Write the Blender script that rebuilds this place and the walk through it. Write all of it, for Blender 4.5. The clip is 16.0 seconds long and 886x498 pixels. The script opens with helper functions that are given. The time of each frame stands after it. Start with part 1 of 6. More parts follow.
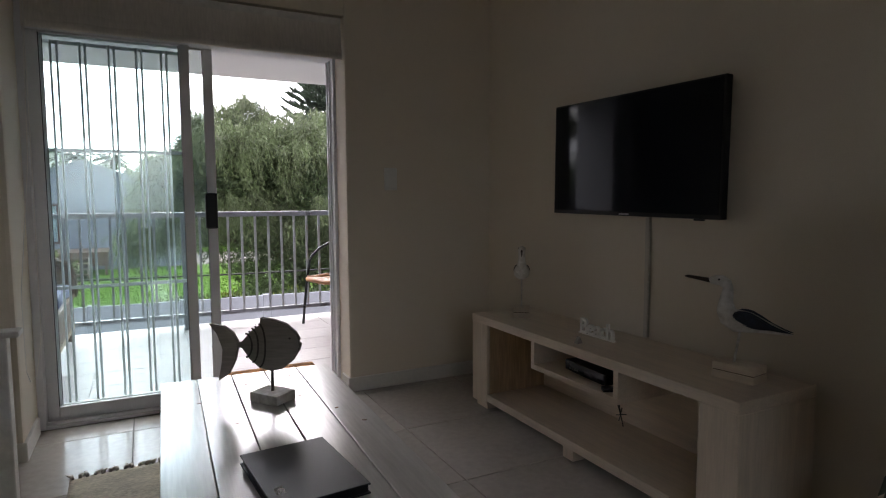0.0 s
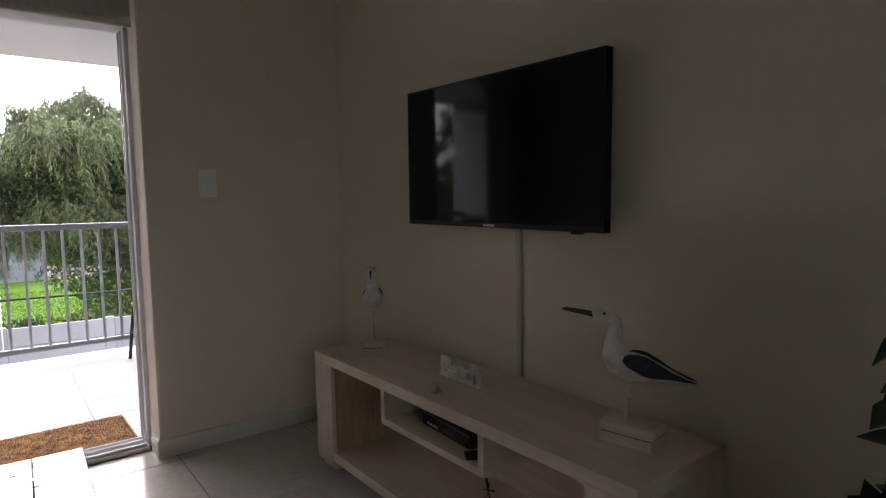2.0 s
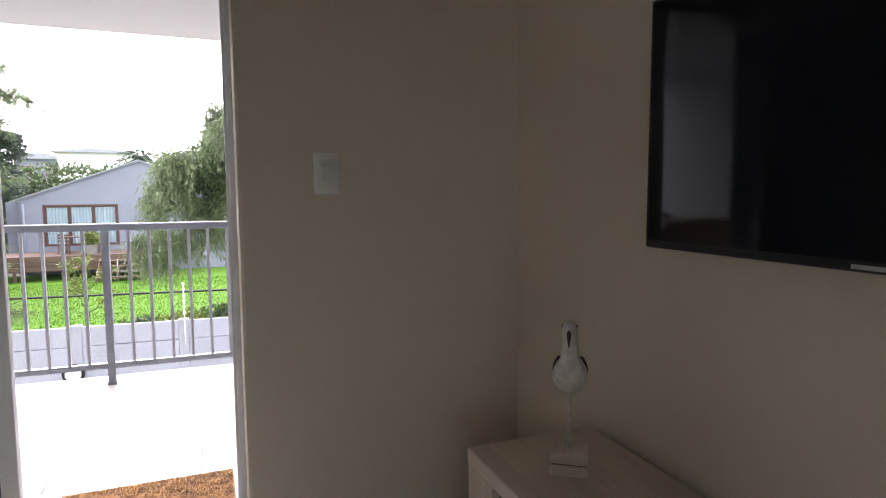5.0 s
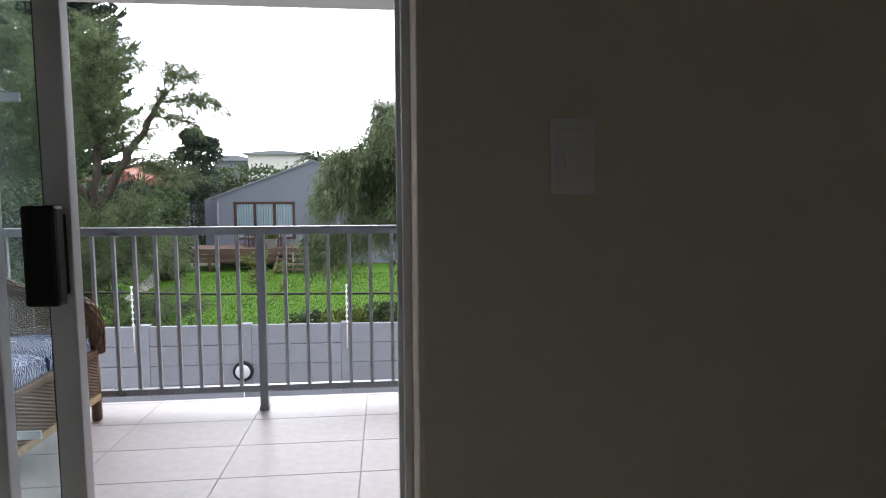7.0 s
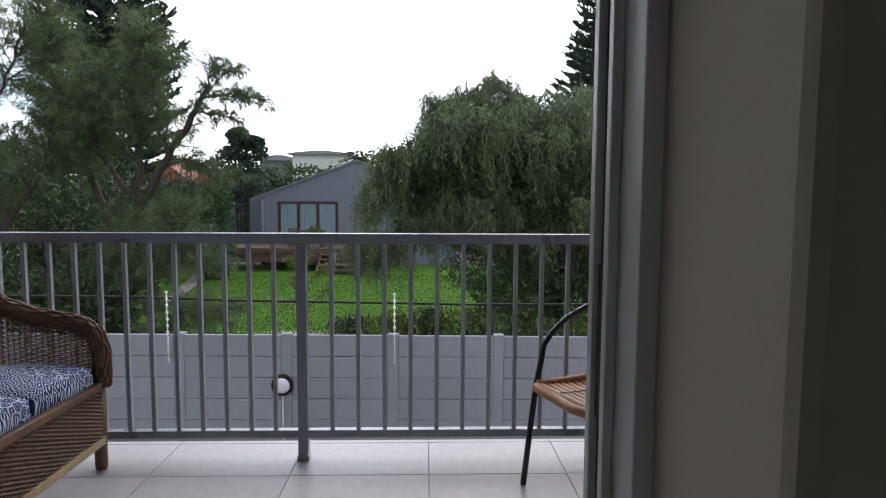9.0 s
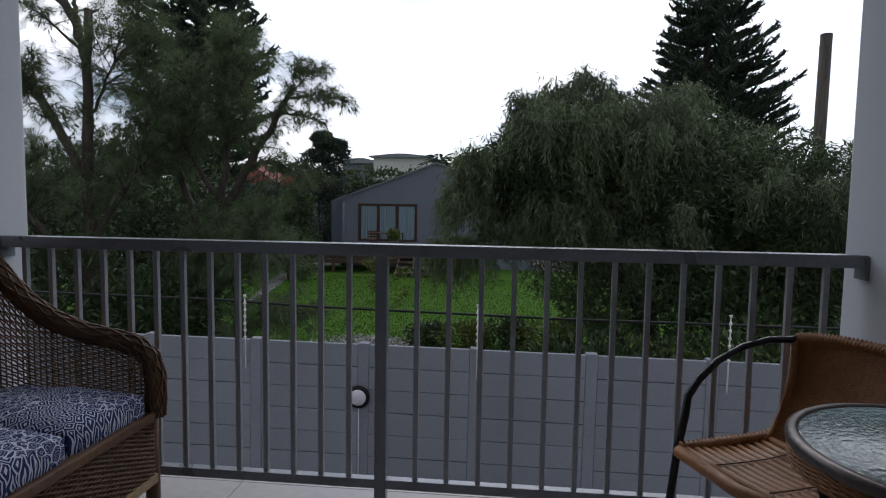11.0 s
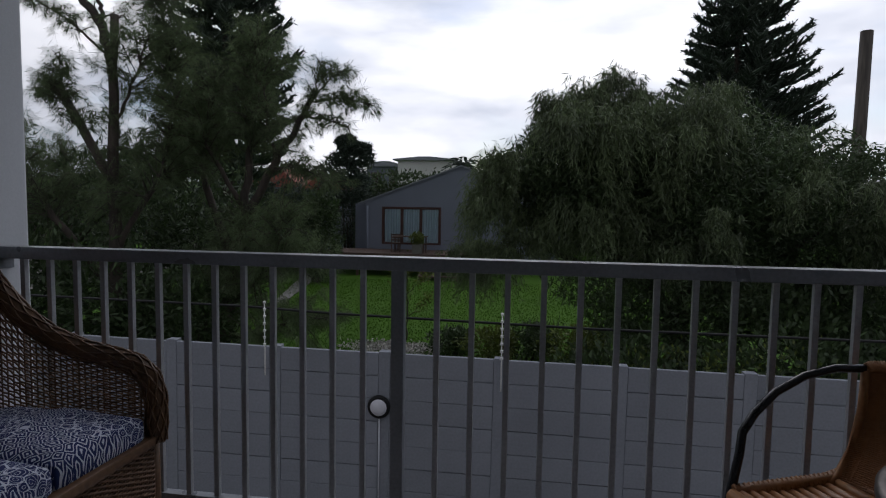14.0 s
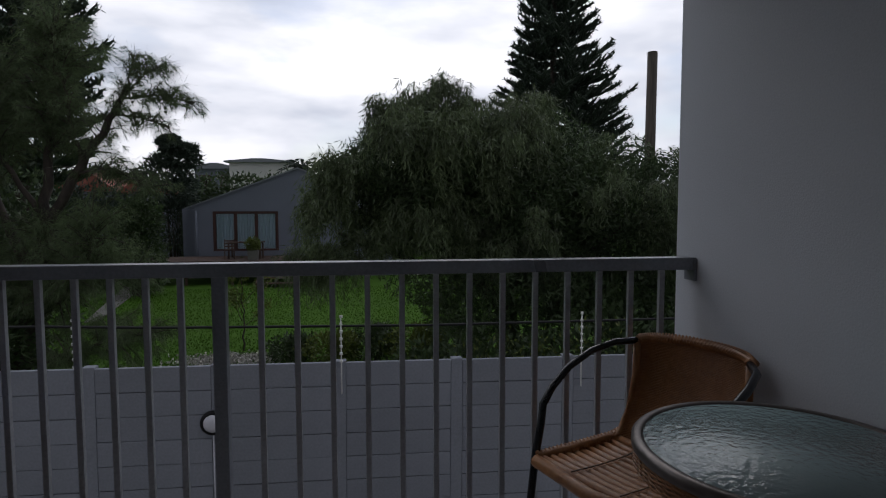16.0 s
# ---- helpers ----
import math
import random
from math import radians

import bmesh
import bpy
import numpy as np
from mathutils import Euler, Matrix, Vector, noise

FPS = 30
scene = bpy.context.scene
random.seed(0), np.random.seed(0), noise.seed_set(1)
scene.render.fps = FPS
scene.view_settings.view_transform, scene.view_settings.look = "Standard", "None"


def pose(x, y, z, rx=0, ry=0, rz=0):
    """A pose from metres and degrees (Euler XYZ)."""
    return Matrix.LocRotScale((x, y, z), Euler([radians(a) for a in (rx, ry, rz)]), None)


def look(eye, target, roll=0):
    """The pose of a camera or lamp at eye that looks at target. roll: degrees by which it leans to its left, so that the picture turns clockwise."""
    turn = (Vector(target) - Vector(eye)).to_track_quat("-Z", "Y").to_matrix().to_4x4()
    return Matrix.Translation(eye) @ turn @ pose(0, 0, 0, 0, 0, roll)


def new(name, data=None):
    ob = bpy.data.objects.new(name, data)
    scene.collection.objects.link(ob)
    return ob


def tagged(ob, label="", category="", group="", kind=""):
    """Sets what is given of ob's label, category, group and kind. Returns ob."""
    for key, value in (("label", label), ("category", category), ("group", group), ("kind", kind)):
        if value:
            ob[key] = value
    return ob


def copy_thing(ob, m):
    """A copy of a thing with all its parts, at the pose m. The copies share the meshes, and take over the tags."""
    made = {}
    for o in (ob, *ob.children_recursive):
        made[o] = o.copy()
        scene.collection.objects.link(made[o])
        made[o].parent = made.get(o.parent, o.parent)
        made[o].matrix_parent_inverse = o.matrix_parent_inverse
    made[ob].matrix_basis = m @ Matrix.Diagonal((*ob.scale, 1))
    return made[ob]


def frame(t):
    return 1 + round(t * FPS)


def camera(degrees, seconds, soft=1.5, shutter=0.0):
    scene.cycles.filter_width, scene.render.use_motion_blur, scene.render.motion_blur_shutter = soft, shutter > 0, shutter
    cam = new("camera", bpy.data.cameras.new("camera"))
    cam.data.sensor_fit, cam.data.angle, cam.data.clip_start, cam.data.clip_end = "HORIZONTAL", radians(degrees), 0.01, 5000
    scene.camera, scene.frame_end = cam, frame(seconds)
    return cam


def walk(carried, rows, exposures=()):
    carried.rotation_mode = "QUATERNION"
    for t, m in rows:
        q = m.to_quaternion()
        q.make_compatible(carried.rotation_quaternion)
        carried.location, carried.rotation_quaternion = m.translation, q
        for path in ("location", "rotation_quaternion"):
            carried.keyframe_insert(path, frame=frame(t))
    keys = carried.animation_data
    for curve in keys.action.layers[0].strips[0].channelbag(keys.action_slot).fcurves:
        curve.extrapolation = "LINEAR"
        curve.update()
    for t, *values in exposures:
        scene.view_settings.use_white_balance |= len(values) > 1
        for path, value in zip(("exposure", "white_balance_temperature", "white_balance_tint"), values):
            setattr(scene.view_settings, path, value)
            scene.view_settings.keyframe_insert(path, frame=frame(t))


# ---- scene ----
cam = camera(73.9, 16.0, soft=1.15)
PATH = [
    (0, (2.506, 3.387, 1.12), (3.406, 5.166, 0.956), -0.3),
    (0.5, (2.577, 3.527, 1.128), (3.617, 5.227, 0.965), -0.5),
    (1, (2.707, 3.632, 1.129), (3.871, 5.251, 0.969), -0.8),
    (1.5, (2.888, 3.713, 1.143), (4.092, 5.302, 0.981), -1.0),
    (2, (3.005, 3.797, 1.145), (4.214, 5.382, 0.983), -1.1),
    (2.5, (3.129, 3.94, 1.153), (4.33, 5.53, 0.985), -1.2),
    (3, (3.258, 4.076, 1.152), (4.44, 5.68, 0.988), -1.1),
    (3.5, (3.393, 4.209, 1.155), (4.492, 5.871, 0.984), -1.1),
    (4, (3.452, 4.365, 1.163), (4.421, 6.106, 0.992), -0.9),
    (4.5, (3.483, 4.574, 1.163), (4.329, 6.379, 0.996), -0.7),
    (5, (3.497, 4.762, 1.164), (4.199, 6.628, 0.996), -0.5),
    (5.2, (3.514, 4.845, 1.172), (4.144, 6.736, 1.002), -0.5),
    (7.3, (3.48, 5.781, 1.178), (3.637, 7.768, 1.012), 0.2),
    (7.5, (3.465, 5.853, 1.181), (3.599, 7.842, 1.019), 0.6),
    (8, (3.44, 6.041, 1.17), (3.527, 8.033, 1.009), 0.7),
    (8.2, (3.417, 6.117, 1.17), (3.504, 8.108, 1.001), 0.4),
    (10.3, (3.313, 6.716, 1.201), (3.233, 8.708, 1.042), 0.7),
    (10.5, (3.3, 6.769, 1.183), (3.183, 8.76, 1.024), 0.7),
    (11, (3.244, 6.864, 1.186), (3.045, 8.848, 1.028), 0.9),
    (11.5, (3.213, 6.932, 1.185), (2.936, 8.906, 1.026), 0.8),
    (12, (3.195, 7.011, 1.181), (2.859, 8.976, 1.022), 1.1),
    (12.5, (3.176, 7.055, 1.184), (2.819, 9.017, 1.026), 1.3),
    (13, (3.179, 7.067, 1.188), (2.821, 9.029, 1.032), 1.0),
    (13.5, (3.205, 7.061, 1.201), (2.866, 9.026, 1.047), 1.0),
    (14, (3.23, 7.055, 1.208), (2.95, 9.03, 1.058), 0.9),
    (14.5, (3.247, 7.045, 1.211), (3.08, 9.033, 1.066), 0.8),
    (15, (3.266, 7.042, 1.214), (3.239, 9.037, 1.071), 0.4),
    (15.5, (3.286, 7.008, 1.213), (3.401, 9.0, 1.073), 0.2),
    (16, (3.298, 6.98, 1.21), (3.548, 8.959, 1.071), -0.1),
]
walk(cam, [(t, look(eye, target, roll)) for t, eye, target, roll in PATH],
     [(0, 1.52, 6750, 18), (0.5, 1.2, 6800, 18), (1.0, 1.22, 6850, 19), (1.5, 1.46, 6850, 19), (2.5, 2.2, 6900, 19), (3.5, 2.72, 6850, 19), (5.0, 2.3, 6700, 18), (7.3, 0.8, 6450, 13), (8.2, 0.45, 6400, 12), (10.5, -0.75, 6150, 11), (11.0, -1.03, 6150, 12), (11.5, -1.25, 6200, 12), (13.0, -1.5, 6250, 13), (16, -1.7, 6300, 13)])

# ---- light ----
SUN_EL, SUN_AZ = 40, 8
SKY_LOW, SKY_HIGH = 1.2, 3.05
world = bpy.data.worlds.new("overcast sky")
scene.world = world
world.use_nodes = True
wn, wl = world.node_tree.nodes, world.node_tree.links
wn.clear()
w_out, w_bg = wn.new("ShaderNodeOutputWorld"), wn.new("ShaderNodeBackground")
w_sky, w_co, w_map = wn.new("ShaderNodeTexSky"), wn.new("ShaderNodeTexCoord"), wn.new("ShaderNodeMapping")
w_noise, w_ramp, w_mix, w_gain = wn.new("ShaderNodeTexNoise"), wn.new("ShaderNodeValToRGB"), wn.new("ShaderNodeMix"), wn.new("ShaderNodeVectorMath")
w_fine, w_tone, w_mul = wn.new("ShaderNodeTexNoise"), wn.new("ShaderNodeValToRGB"), wn.new("ShaderNodeMix")
w_sky.sky_type, w_sky.sun_disc = "NISHITA", False
w_sky.sun_elevation, w_sky.sun_rotation = radians(SUN_EL), radians(SUN_AZ)
w_gain.operation = "SCALE"
w_gain.inputs["Scale"].default_value = 0.1
w_map.inputs["Scale"].default_value = (1.0, 1.0, 3.2)
w_noise.inputs["Scale"].default_value, w_noise.inputs["Detail"].default_value, w_noise.inputs["Roughness"].default_value = 2.6, 6, 0.55
w_fine.inputs["Scale"].default_value, w_fine.inputs["Detail"].default_value = 2.4, 6
w_ramp.color_ramp.elements[0].position, w_ramp.color_ramp.elements[1].position = 0.3, 0.48
w_tone.color_ramp.elements[0].position, w_tone.color_ramp.elements[1].position = 0.37, 0.6
w_tone.color_ramp.elements[0].color, w_tone.color_ramp.elements[1].color = (0.55, 0.6, 0.70, 1), (1.2, 1.2, 1.22, 1)
w_mix.data_type = "RGBA"
wl.new(w_co.outputs["Generated"], w_map.inputs["Vector"])
wl.new(w_map.outputs["Vector"], w_noise.inputs["Vector"])
wl.new(w_map.outputs["Vector"], w_fine.inputs["Vector"])
wl.new(w_noise.outputs["Fac"], w_ramp.inputs["Fac"])
wl.new(w_fine.outputs["Fac"], w_tone.inputs["Fac"])
wl.new(w_sky.outputs["Color"], w_gain.inputs[0])
wl.new(w_ramp.outputs["Color"], w_mix.inputs[0])
wl.new(w_gain.outputs[0], w_mix.inputs[6])
wl.new(w_tone.outputs["Color"], w_mix.inputs[7])
# the cloud is brightest round the hidden sun
w_dot, w_rng, w_glow = wn.new("ShaderNodeVectorMath"), wn.new("ShaderNodeMapRange"), wn.new("ShaderNodeVectorMath")
w_dot.operation, w_glow.operation = "DOT_PRODUCT", "SCALE"
w_dot.inputs[1].default_value = (math.sin(radians(SUN_AZ)) * math.cos(radians(SUN_EL)), math.cos(radians(SUN_AZ)) * math.cos(radians(SUN_EL)), math.sin(radians(SUN_EL)))
w_rng.inputs[1].default_value, w_rng.inputs[2].default_value, w_rng.inputs[3].default_value, w_rng.inputs[4].default_value = 0.1, 0.95, SKY_LOW, SKY_HIGH
w_rng.interpolation_type = "SMOOTHSTEP"
wl.new(w_co.outputs["Generated"], w_dot.inputs[0])
wl.new(w_dot.outputs["Value"], w_rng.inputs[0])
wl.new(w_mix.outputs[2], w_glow.inputs[0])
wl.new(w_rng.outputs[0], w_glow.inputs["Scale"])
wl.new(w_glow.outputs[0], w_bg.inputs["Color"])
w_bg.inputs["Strength"].default_value = 1.0
wl.new(w_bg.outputs[0], w_out.inputs[0])
sun = new("sun", bpy.data.lights.new("sun", "SUN"))
sun.data.energy, sun.data.angle, sun.data.color = 0.5, radians(32), (1.0, 0.97, 0.92)
az, el = radians(SUN_AZ), radians(SUN_EL)
SUN_DIR = Vector((math.sin(az) * math.cos(el), math.cos(az) * math.cos(el), math.sin(el)))
sun.matrix_world = look(SUN_DIR * 60, (0, 0, 0))


# ---- materials ----
def mat(name, base, rough=0.6, metal=0.0, vary=0.12, grain=40.0, blotch=3.0, bump=0.15, stretch=(1, 1, 1), second=None, per=0.0, spec=0.5, leaf=False, scatter=0.0):
    """A surface with variation at two scales: fine grain and wide blotches, and fine relief."""
    m = bpy.data.materials.new(name)
    m.use_nodes = True
    n, l = m.node_tree.nodes, m.node_tree.links
    b = n["Principled BSDF"]
    b.inputs["Roughness"].default_value, b.inputs["Metallic"].default_value = rough, metal
    b.inputs["Specular IOR Level"].default_value = spec
    co, mp = n.new("ShaderNodeTexCoord"), n.new("ShaderNodeMapping")
    mp.inputs["Scale"].default_value = stretch
    l.new(co.outputs["Object"], mp.inputs["Vector"])
    fine, wide = n.new("ShaderNodeTexNoise"), n.new("ShaderNodeTexNoise")
    fine.inputs["Scale"].default_value, fine.inputs["Detail"].default_value = grain, 4
    wide.inputs["Scale"].default_value, wide.inputs["Detail"].default_value = blotch, 3
    l.new(mp.outputs["Vector"], fine.inputs["Vector"])
    l.new(mp.outputs["Vector"], wide.inputs["Vector"])
    mixed = n.new("ShaderNodeMix")
    mixed.data_type = "RGBA"
    dark = second or tuple(c * (1 - 2.2 * vary) for c in base)
    light = base if second else tuple(min(1, c * (1 + vary)) for c in base)
    mixed.inputs[6].default_value, mixed.inputs[7].default_value = (*dark, 1), (*light, 1)
    both = n.new("ShaderNodeMath")
    both.operation = "MULTIPLY_ADD"
    both.inputs[1].default_value = 0.5
    half = n.new("ShaderNodeMath")
    half.operation = "MULTIPLY"
    half.inputs[1].default_value = 0.5
    l.new(wide.outputs["Fac"], half.inputs[0])
    l.new(fine.outputs["Fac"], both.inputs[0])
    l.new(half.outputs[0], both.inputs[2])
    ramp = n.new("ShaderNodeMapRange")
    ramp.inputs[1].default_value, ramp.inputs[2].default_value = 0.34, 0.66
    l.new(both.outputs[0], ramp.inputs[0])
    l.new(ramp.outputs[0], mixed.inputs[0])
    colour = mixed.outputs[2]
    if per:
        hsv = n.new("ShaderNodeHueSaturation")
        sp = n.new("ShaderNodeMapRange")
        sp.inputs[3].default_value, sp.inputs[4].default_value = 1 - per, 1 + per
        if leaf:
            geo = n.new("ShaderNodeNewGeometry")
            l.new(geo.outputs["Random Per Island"], sp.inputs[0])
        else:
            info = n.new("ShaderNodeObjectInfo")
            l.new(info.outputs["Random"], sp.inputs[0])
        l.new(sp.outputs[0], hsv.inputs["Value"])
        l.new(colour, hsv.inputs["Color"])
        colour = hsv.outputs[0]
    l.new(colour, b.inputs["Base Color"])
    rr = n.new("ShaderNodeMapRange")
    rr.inputs[3].default_value, rr.inputs[4].default_value = max(0.02, rough - (0.08 if bump else 0.015)), min(1, rough + (0.08 if bump else 0.015))
    l.new(wide.outputs["Fac"], rr.inputs[0])
    l.new(rr.outputs[0], b.inputs["Roughness"])
    if bump:
        bp = n.new("ShaderNodeBump")
        bp.inputs["Strength"].default_value, bp.inputs["Distance"].default_value = bump, 0.004
        l.new(fine.outputs["Fac"], bp.inputs["Height"])
        l.new(bp.outputs[0], b.inputs["Normal"])
    if scatter:
        out = n["Material Output"]
        tr, mx = n.new("ShaderNodeBsdfTranslucent"), n.new("ShaderNodeMixShader")
        l.new(colour, tr.inputs["Color"])
        mx.inputs[0].default_value = scatter
        l.new(b.outputs[0], mx.inputs[1])
        l.new(tr.outputs[0], mx.inputs[2])
        l.new(mx.outputs[0], out.inputs["Surface"])
    return m


def glass_mat(name, tint, rough=0.0, relief=0.0, scale=60, milky=0.0, scatter="ShaderNodeBsdfDiffuse", ior=1.5, deep=0.01):
    m = bpy.data.materials.new(name)
    m.use_nodes = True
    n, l = m.node_tree.nodes, m.node_tree.links
    n.remove(n["Principled BSDF"])
    clear, gloss, mx, fr = n.new("ShaderNodeBsdfTransparent"), n.new("ShaderNodeBsdfGlossy"), n.new("ShaderNodeMixShader"), n.new("ShaderNodeFresnel")
    clear.inputs[0].default_value = (*tint, 1)
    gloss.inputs["Roughness"].default_value = rough
    fr.inputs[0].default_value = ior
    if relief:
        tx, bp = n.new("ShaderNodeTexNoise"), n.new("ShaderNodeBump")
        tx.inputs["Scale"].default_value, tx.inputs["Detail"].default_value = scale, 3
        co = n.new("ShaderNodeTexCoord")
        l.new(co.outputs["Object"], tx.inputs["Vector"])
        bp.inputs["Strength"].default_value, bp.inputs["Distance"].default_value = relief, deep
        l.new(tx.outputs["Fac"], bp.inputs["Height"])
        l.new(bp.outputs[0], gloss.inputs["Normal"])
        l.new(bp.outputs[0], fr.inputs["Normal"])
    l.new(fr.outputs[0], mx.inputs[0])
    l.new(clear.outputs[0], mx.inputs[1])
    if milky:
        soft_, blend = n.new(scatter), n.new("ShaderNodeMixShader")
        soft_.inputs[0].default_value, blend.inputs[0].default_value = (0.5, 0.66, 0.67, 1), milky
        l.new(clear.outputs[0], blend.inputs[1])
        l.new(soft_.outputs[0], blend.inputs[2])
        l.new(blend.outputs[0], mx.inputs[1])
    l.new(gloss.outputs[0], mx.inputs[2])
    l.new(mx.outputs[0], n["Material Output"].inputs["Surface"])
    return m


WALL = mat("cream wall paint", (0.75, 0.67, 0.55), 0.75, vary=0.025, grain=220, blotch=1.4, bump=0.08)
OUTWALL = mat("white exterior plaster", (0.58, 0.60, 0.625), 0.85, vary=0.04, grain=160, blotch=1.2, bump=0.2)
CEIL = mat("white ceiling paint", (0.78, 0.77, 0.75), 0.8, vary=0.02, grain=120, blotch=0.8, bump=0.05)
TRIM = mat("white gloss trim paint", (0.74, 0.71, 0.65), 0.4, vary=0.03, grain=60, bump=0.03)
TILE = mat("grey beige floor tile", (0.54, 0.50, 0.45), 0.2, vary=0.06, grain=30, blotch=2.5, bump=0.02, per=0.04)
GROUT = mat("dark grout", (0.26, 0.24, 0.22), 0.9, vary=0.1, grain=200)
BGROUT = mat("light grout", (0.375, 0.35, 0.345), 0.9, vary=0.1, grain=200)
BTILE = mat("pale balcony tile", (0.385, 0.36, 0.355), 0.36, spec=0.35, vary=0.06, grain=25, blotch=2.0, bump=0.04, per=0.04)
ALU = mat("white powder coated aluminium", (0.76, 0.76, 0.77), 0.42, vary=0.03, grain=150, bump=0.02)
STEEL = mat("grey galvanised paint", (0.25, 0.263, 0.29), 0.3, metal=0.35, vary=0.1, grain=90, blotch=6, bump=0.05)
# railing bars: paler than the rails, light bounced onto them put in the colour
BARS = mat("galvanised bar lightened for bounce light", (0.38, 0.39, 0.41), 0.32, metal=0.25, vary=0.1, grain=90, blotch=6, bump=0.05)
BLACK = mat("black plastic", (0.009, 0.009, 0.010), 0.38, spec=0.25, vary=0.1, grain=200, bump=0.03)
GRILLE = mat("white enamelled steel", (0.80, 0.80, 0.80), 0.35, vary=0.03, grain=120, bump=0.02)
GLASS = glass_mat("clear glass", (0.93, 0.97, 0.97))
DOORGLASS = glass_mat("hazy door glass", (0.93, 0.985, 0.985), milky=0.018, scatter="ShaderNodeBsdfTranslucent")
WASH = mat("whitewashed pine", (0.70, 0.59, 0.47), 0.5, vary=0.06, grain=9, blotch=1.5, bump=0.12, stretch=(18, 1.2, 18), per=0.04)
WASHX = mat("whitewashed pine upright", (0.70, 0.59, 0.47), 0.5, vary=0.06, grain=9, blotch=1.5, bump=0.12, stretch=(18, 18, 1.2), per=0.04)
RAW = mat("bare pine panel", (0.42, 0.29, 0.17), 0.6, vary=0.15, grain=8, blotch=2, bump=0.1, stretch=(16, 16, 1.2))
GRASS_SOIL = mat("lawn soil", (0.058, 0.13, 0.012), 0.95, spec=0.1, vary=0.25, grain=9, blotch=0.35, bump=0.3, second=(0.042, 0.096, 0.01))


# ---- building helpers ----
def bx(bm, lo, hi, bevel=0.0):
    v = [bm.verts.new((x, y, z)) for x in (lo[0], hi[0]) for y in (lo[1], hi[1]) for z in (lo[2], hi[2])]
    fs = [bm.faces.new([v[i] for i in q]) for q in ((0, 1, 3, 2), (4, 6, 7, 5), (0, 4, 5, 1), (2, 3, 7, 6), (0, 2, 6, 4), (1, 5, 7, 3))]
    if bevel:
        es = list({e for f in fs for e in f.edges})
        bmesh.ops.bevel(bm, geom=es, offset=bevel, segments=2, affect="EDGES", profile=0.6)
    return bm


def tube(bm, pts, radii, sides=8, cap=True):
    """A round tube through the points."""
    pts = [Vector(p) for p in pts]
    if not hasattr(radii, "__len__"):
        radii = [radii] * len(pts)
    rings, ref = [], None
    for i, p in enumerate(pts):
        d = (pts[min(i + 1, len(pts) - 1)] - pts[max(i - 1, 0)]).normalized()
        if ref is None:
            ref = d.orthogonal().normalized()
        ref = (ref - d * ref.dot(d)).normalized()
        other = d.cross(ref)
        rings.append([bm.verts.new(p + (ref * math.cos(a) + other * math.sin(a)) * radii[i]) for a in [2 * math.pi * k / sides for k in range(sides)]])
    for a, b in zip(rings, rings[1:]):
        for k in range(sides):
            f = bm.faces.new((a[k], a[(k + 1) % sides], b[(k + 1) % sides], b[k]))
            f.smooth = True
    if cap:
        bm.faces.new(list(reversed(rings[0])))
        bm.faces.new(rings[-1])
    return bm


def lathe(bm, profile, sides=24, centre=(0, 0, 0)):
    rings = [[bm.verts.new((centre[0] + r * math.cos(2 * math.pi * k / sides), centre[1] + r * math.sin(2 * math.pi * k / sides), centre[2] + z)) for k in range(sides)] for r, z in profile]
    for a, b in zip(rings, rings[1:]):
        for k in range(sides):
            f = bm.faces.new((a[k], a[(k + 1) % sides], b[(k + 1) % sides], b[k]))
            f.smooth = True
    bm.faces.new(list(reversed(rings[0])))
    bm.faces.new(rings[-1])
    return bm


def prism(bm, outline, lo, hi, axis="y", bevel=0.0):
    """An outline in two axes, pushed out along the third."""
    def at(a, b, c):
        return {"y": (a, c, b), "x": (c, a, b), "z": (a, b, c)}[axis]
    one = [bm.verts.new(at(a, b, lo)) for a, b in outline]
    two = [bm.verts.new(at(a, b, hi)) for a, b in outline]
    n = len(outline)
    fs = [bm.faces.new(one), bm.faces.new(list(reversed(two)))]
    for k in range(n):
        fs.append(bm.faces.new((one[k], two[k], two[(k + 1) % n], one[(k + 1) % n])))
    bmesh.ops.recalc_face_normals(bm, faces=fs)
    if bevel:
        bmesh.ops.bevel(bm, geom=list({e for f in fs[:2] for e in f.edges}), offset=bevel, segments=2, affect="EDGES")
    return bm


def solid(name, bm, material):
    me = bpy.data.meshes.new(name)
    bm.normal_update()
    bm.to_mesh(me)
    bm.free()
    me.materials.append(material)
    return new(name, me)


def part(name, bm, material, parent, label=""):
    ob = solid(name, bm, material)
    ob.parent = parent
    return tagged(ob, label)


def thing(name, label, category, m=None, group="", kind=""):
    ob = new(name)
    ob.empty_display_size = 0.1
    if m is not None:
        ob.matrix_basis = m
    return tagged(ob, label, category, group, kind)


def B():
    return bmesh.new()


def box_of(lo, hi, bevel=0.0):
    return bx(B(), lo, hi, bevel)


def raw_mesh(name, verts, faces, material, parent=None):
    me = bpy.data.meshes.new(name)
    me.from_pydata(verts, [], faces)
    me.materials.append(material)
    ob = new(name, me)
    ob.parent = parent
    return ob


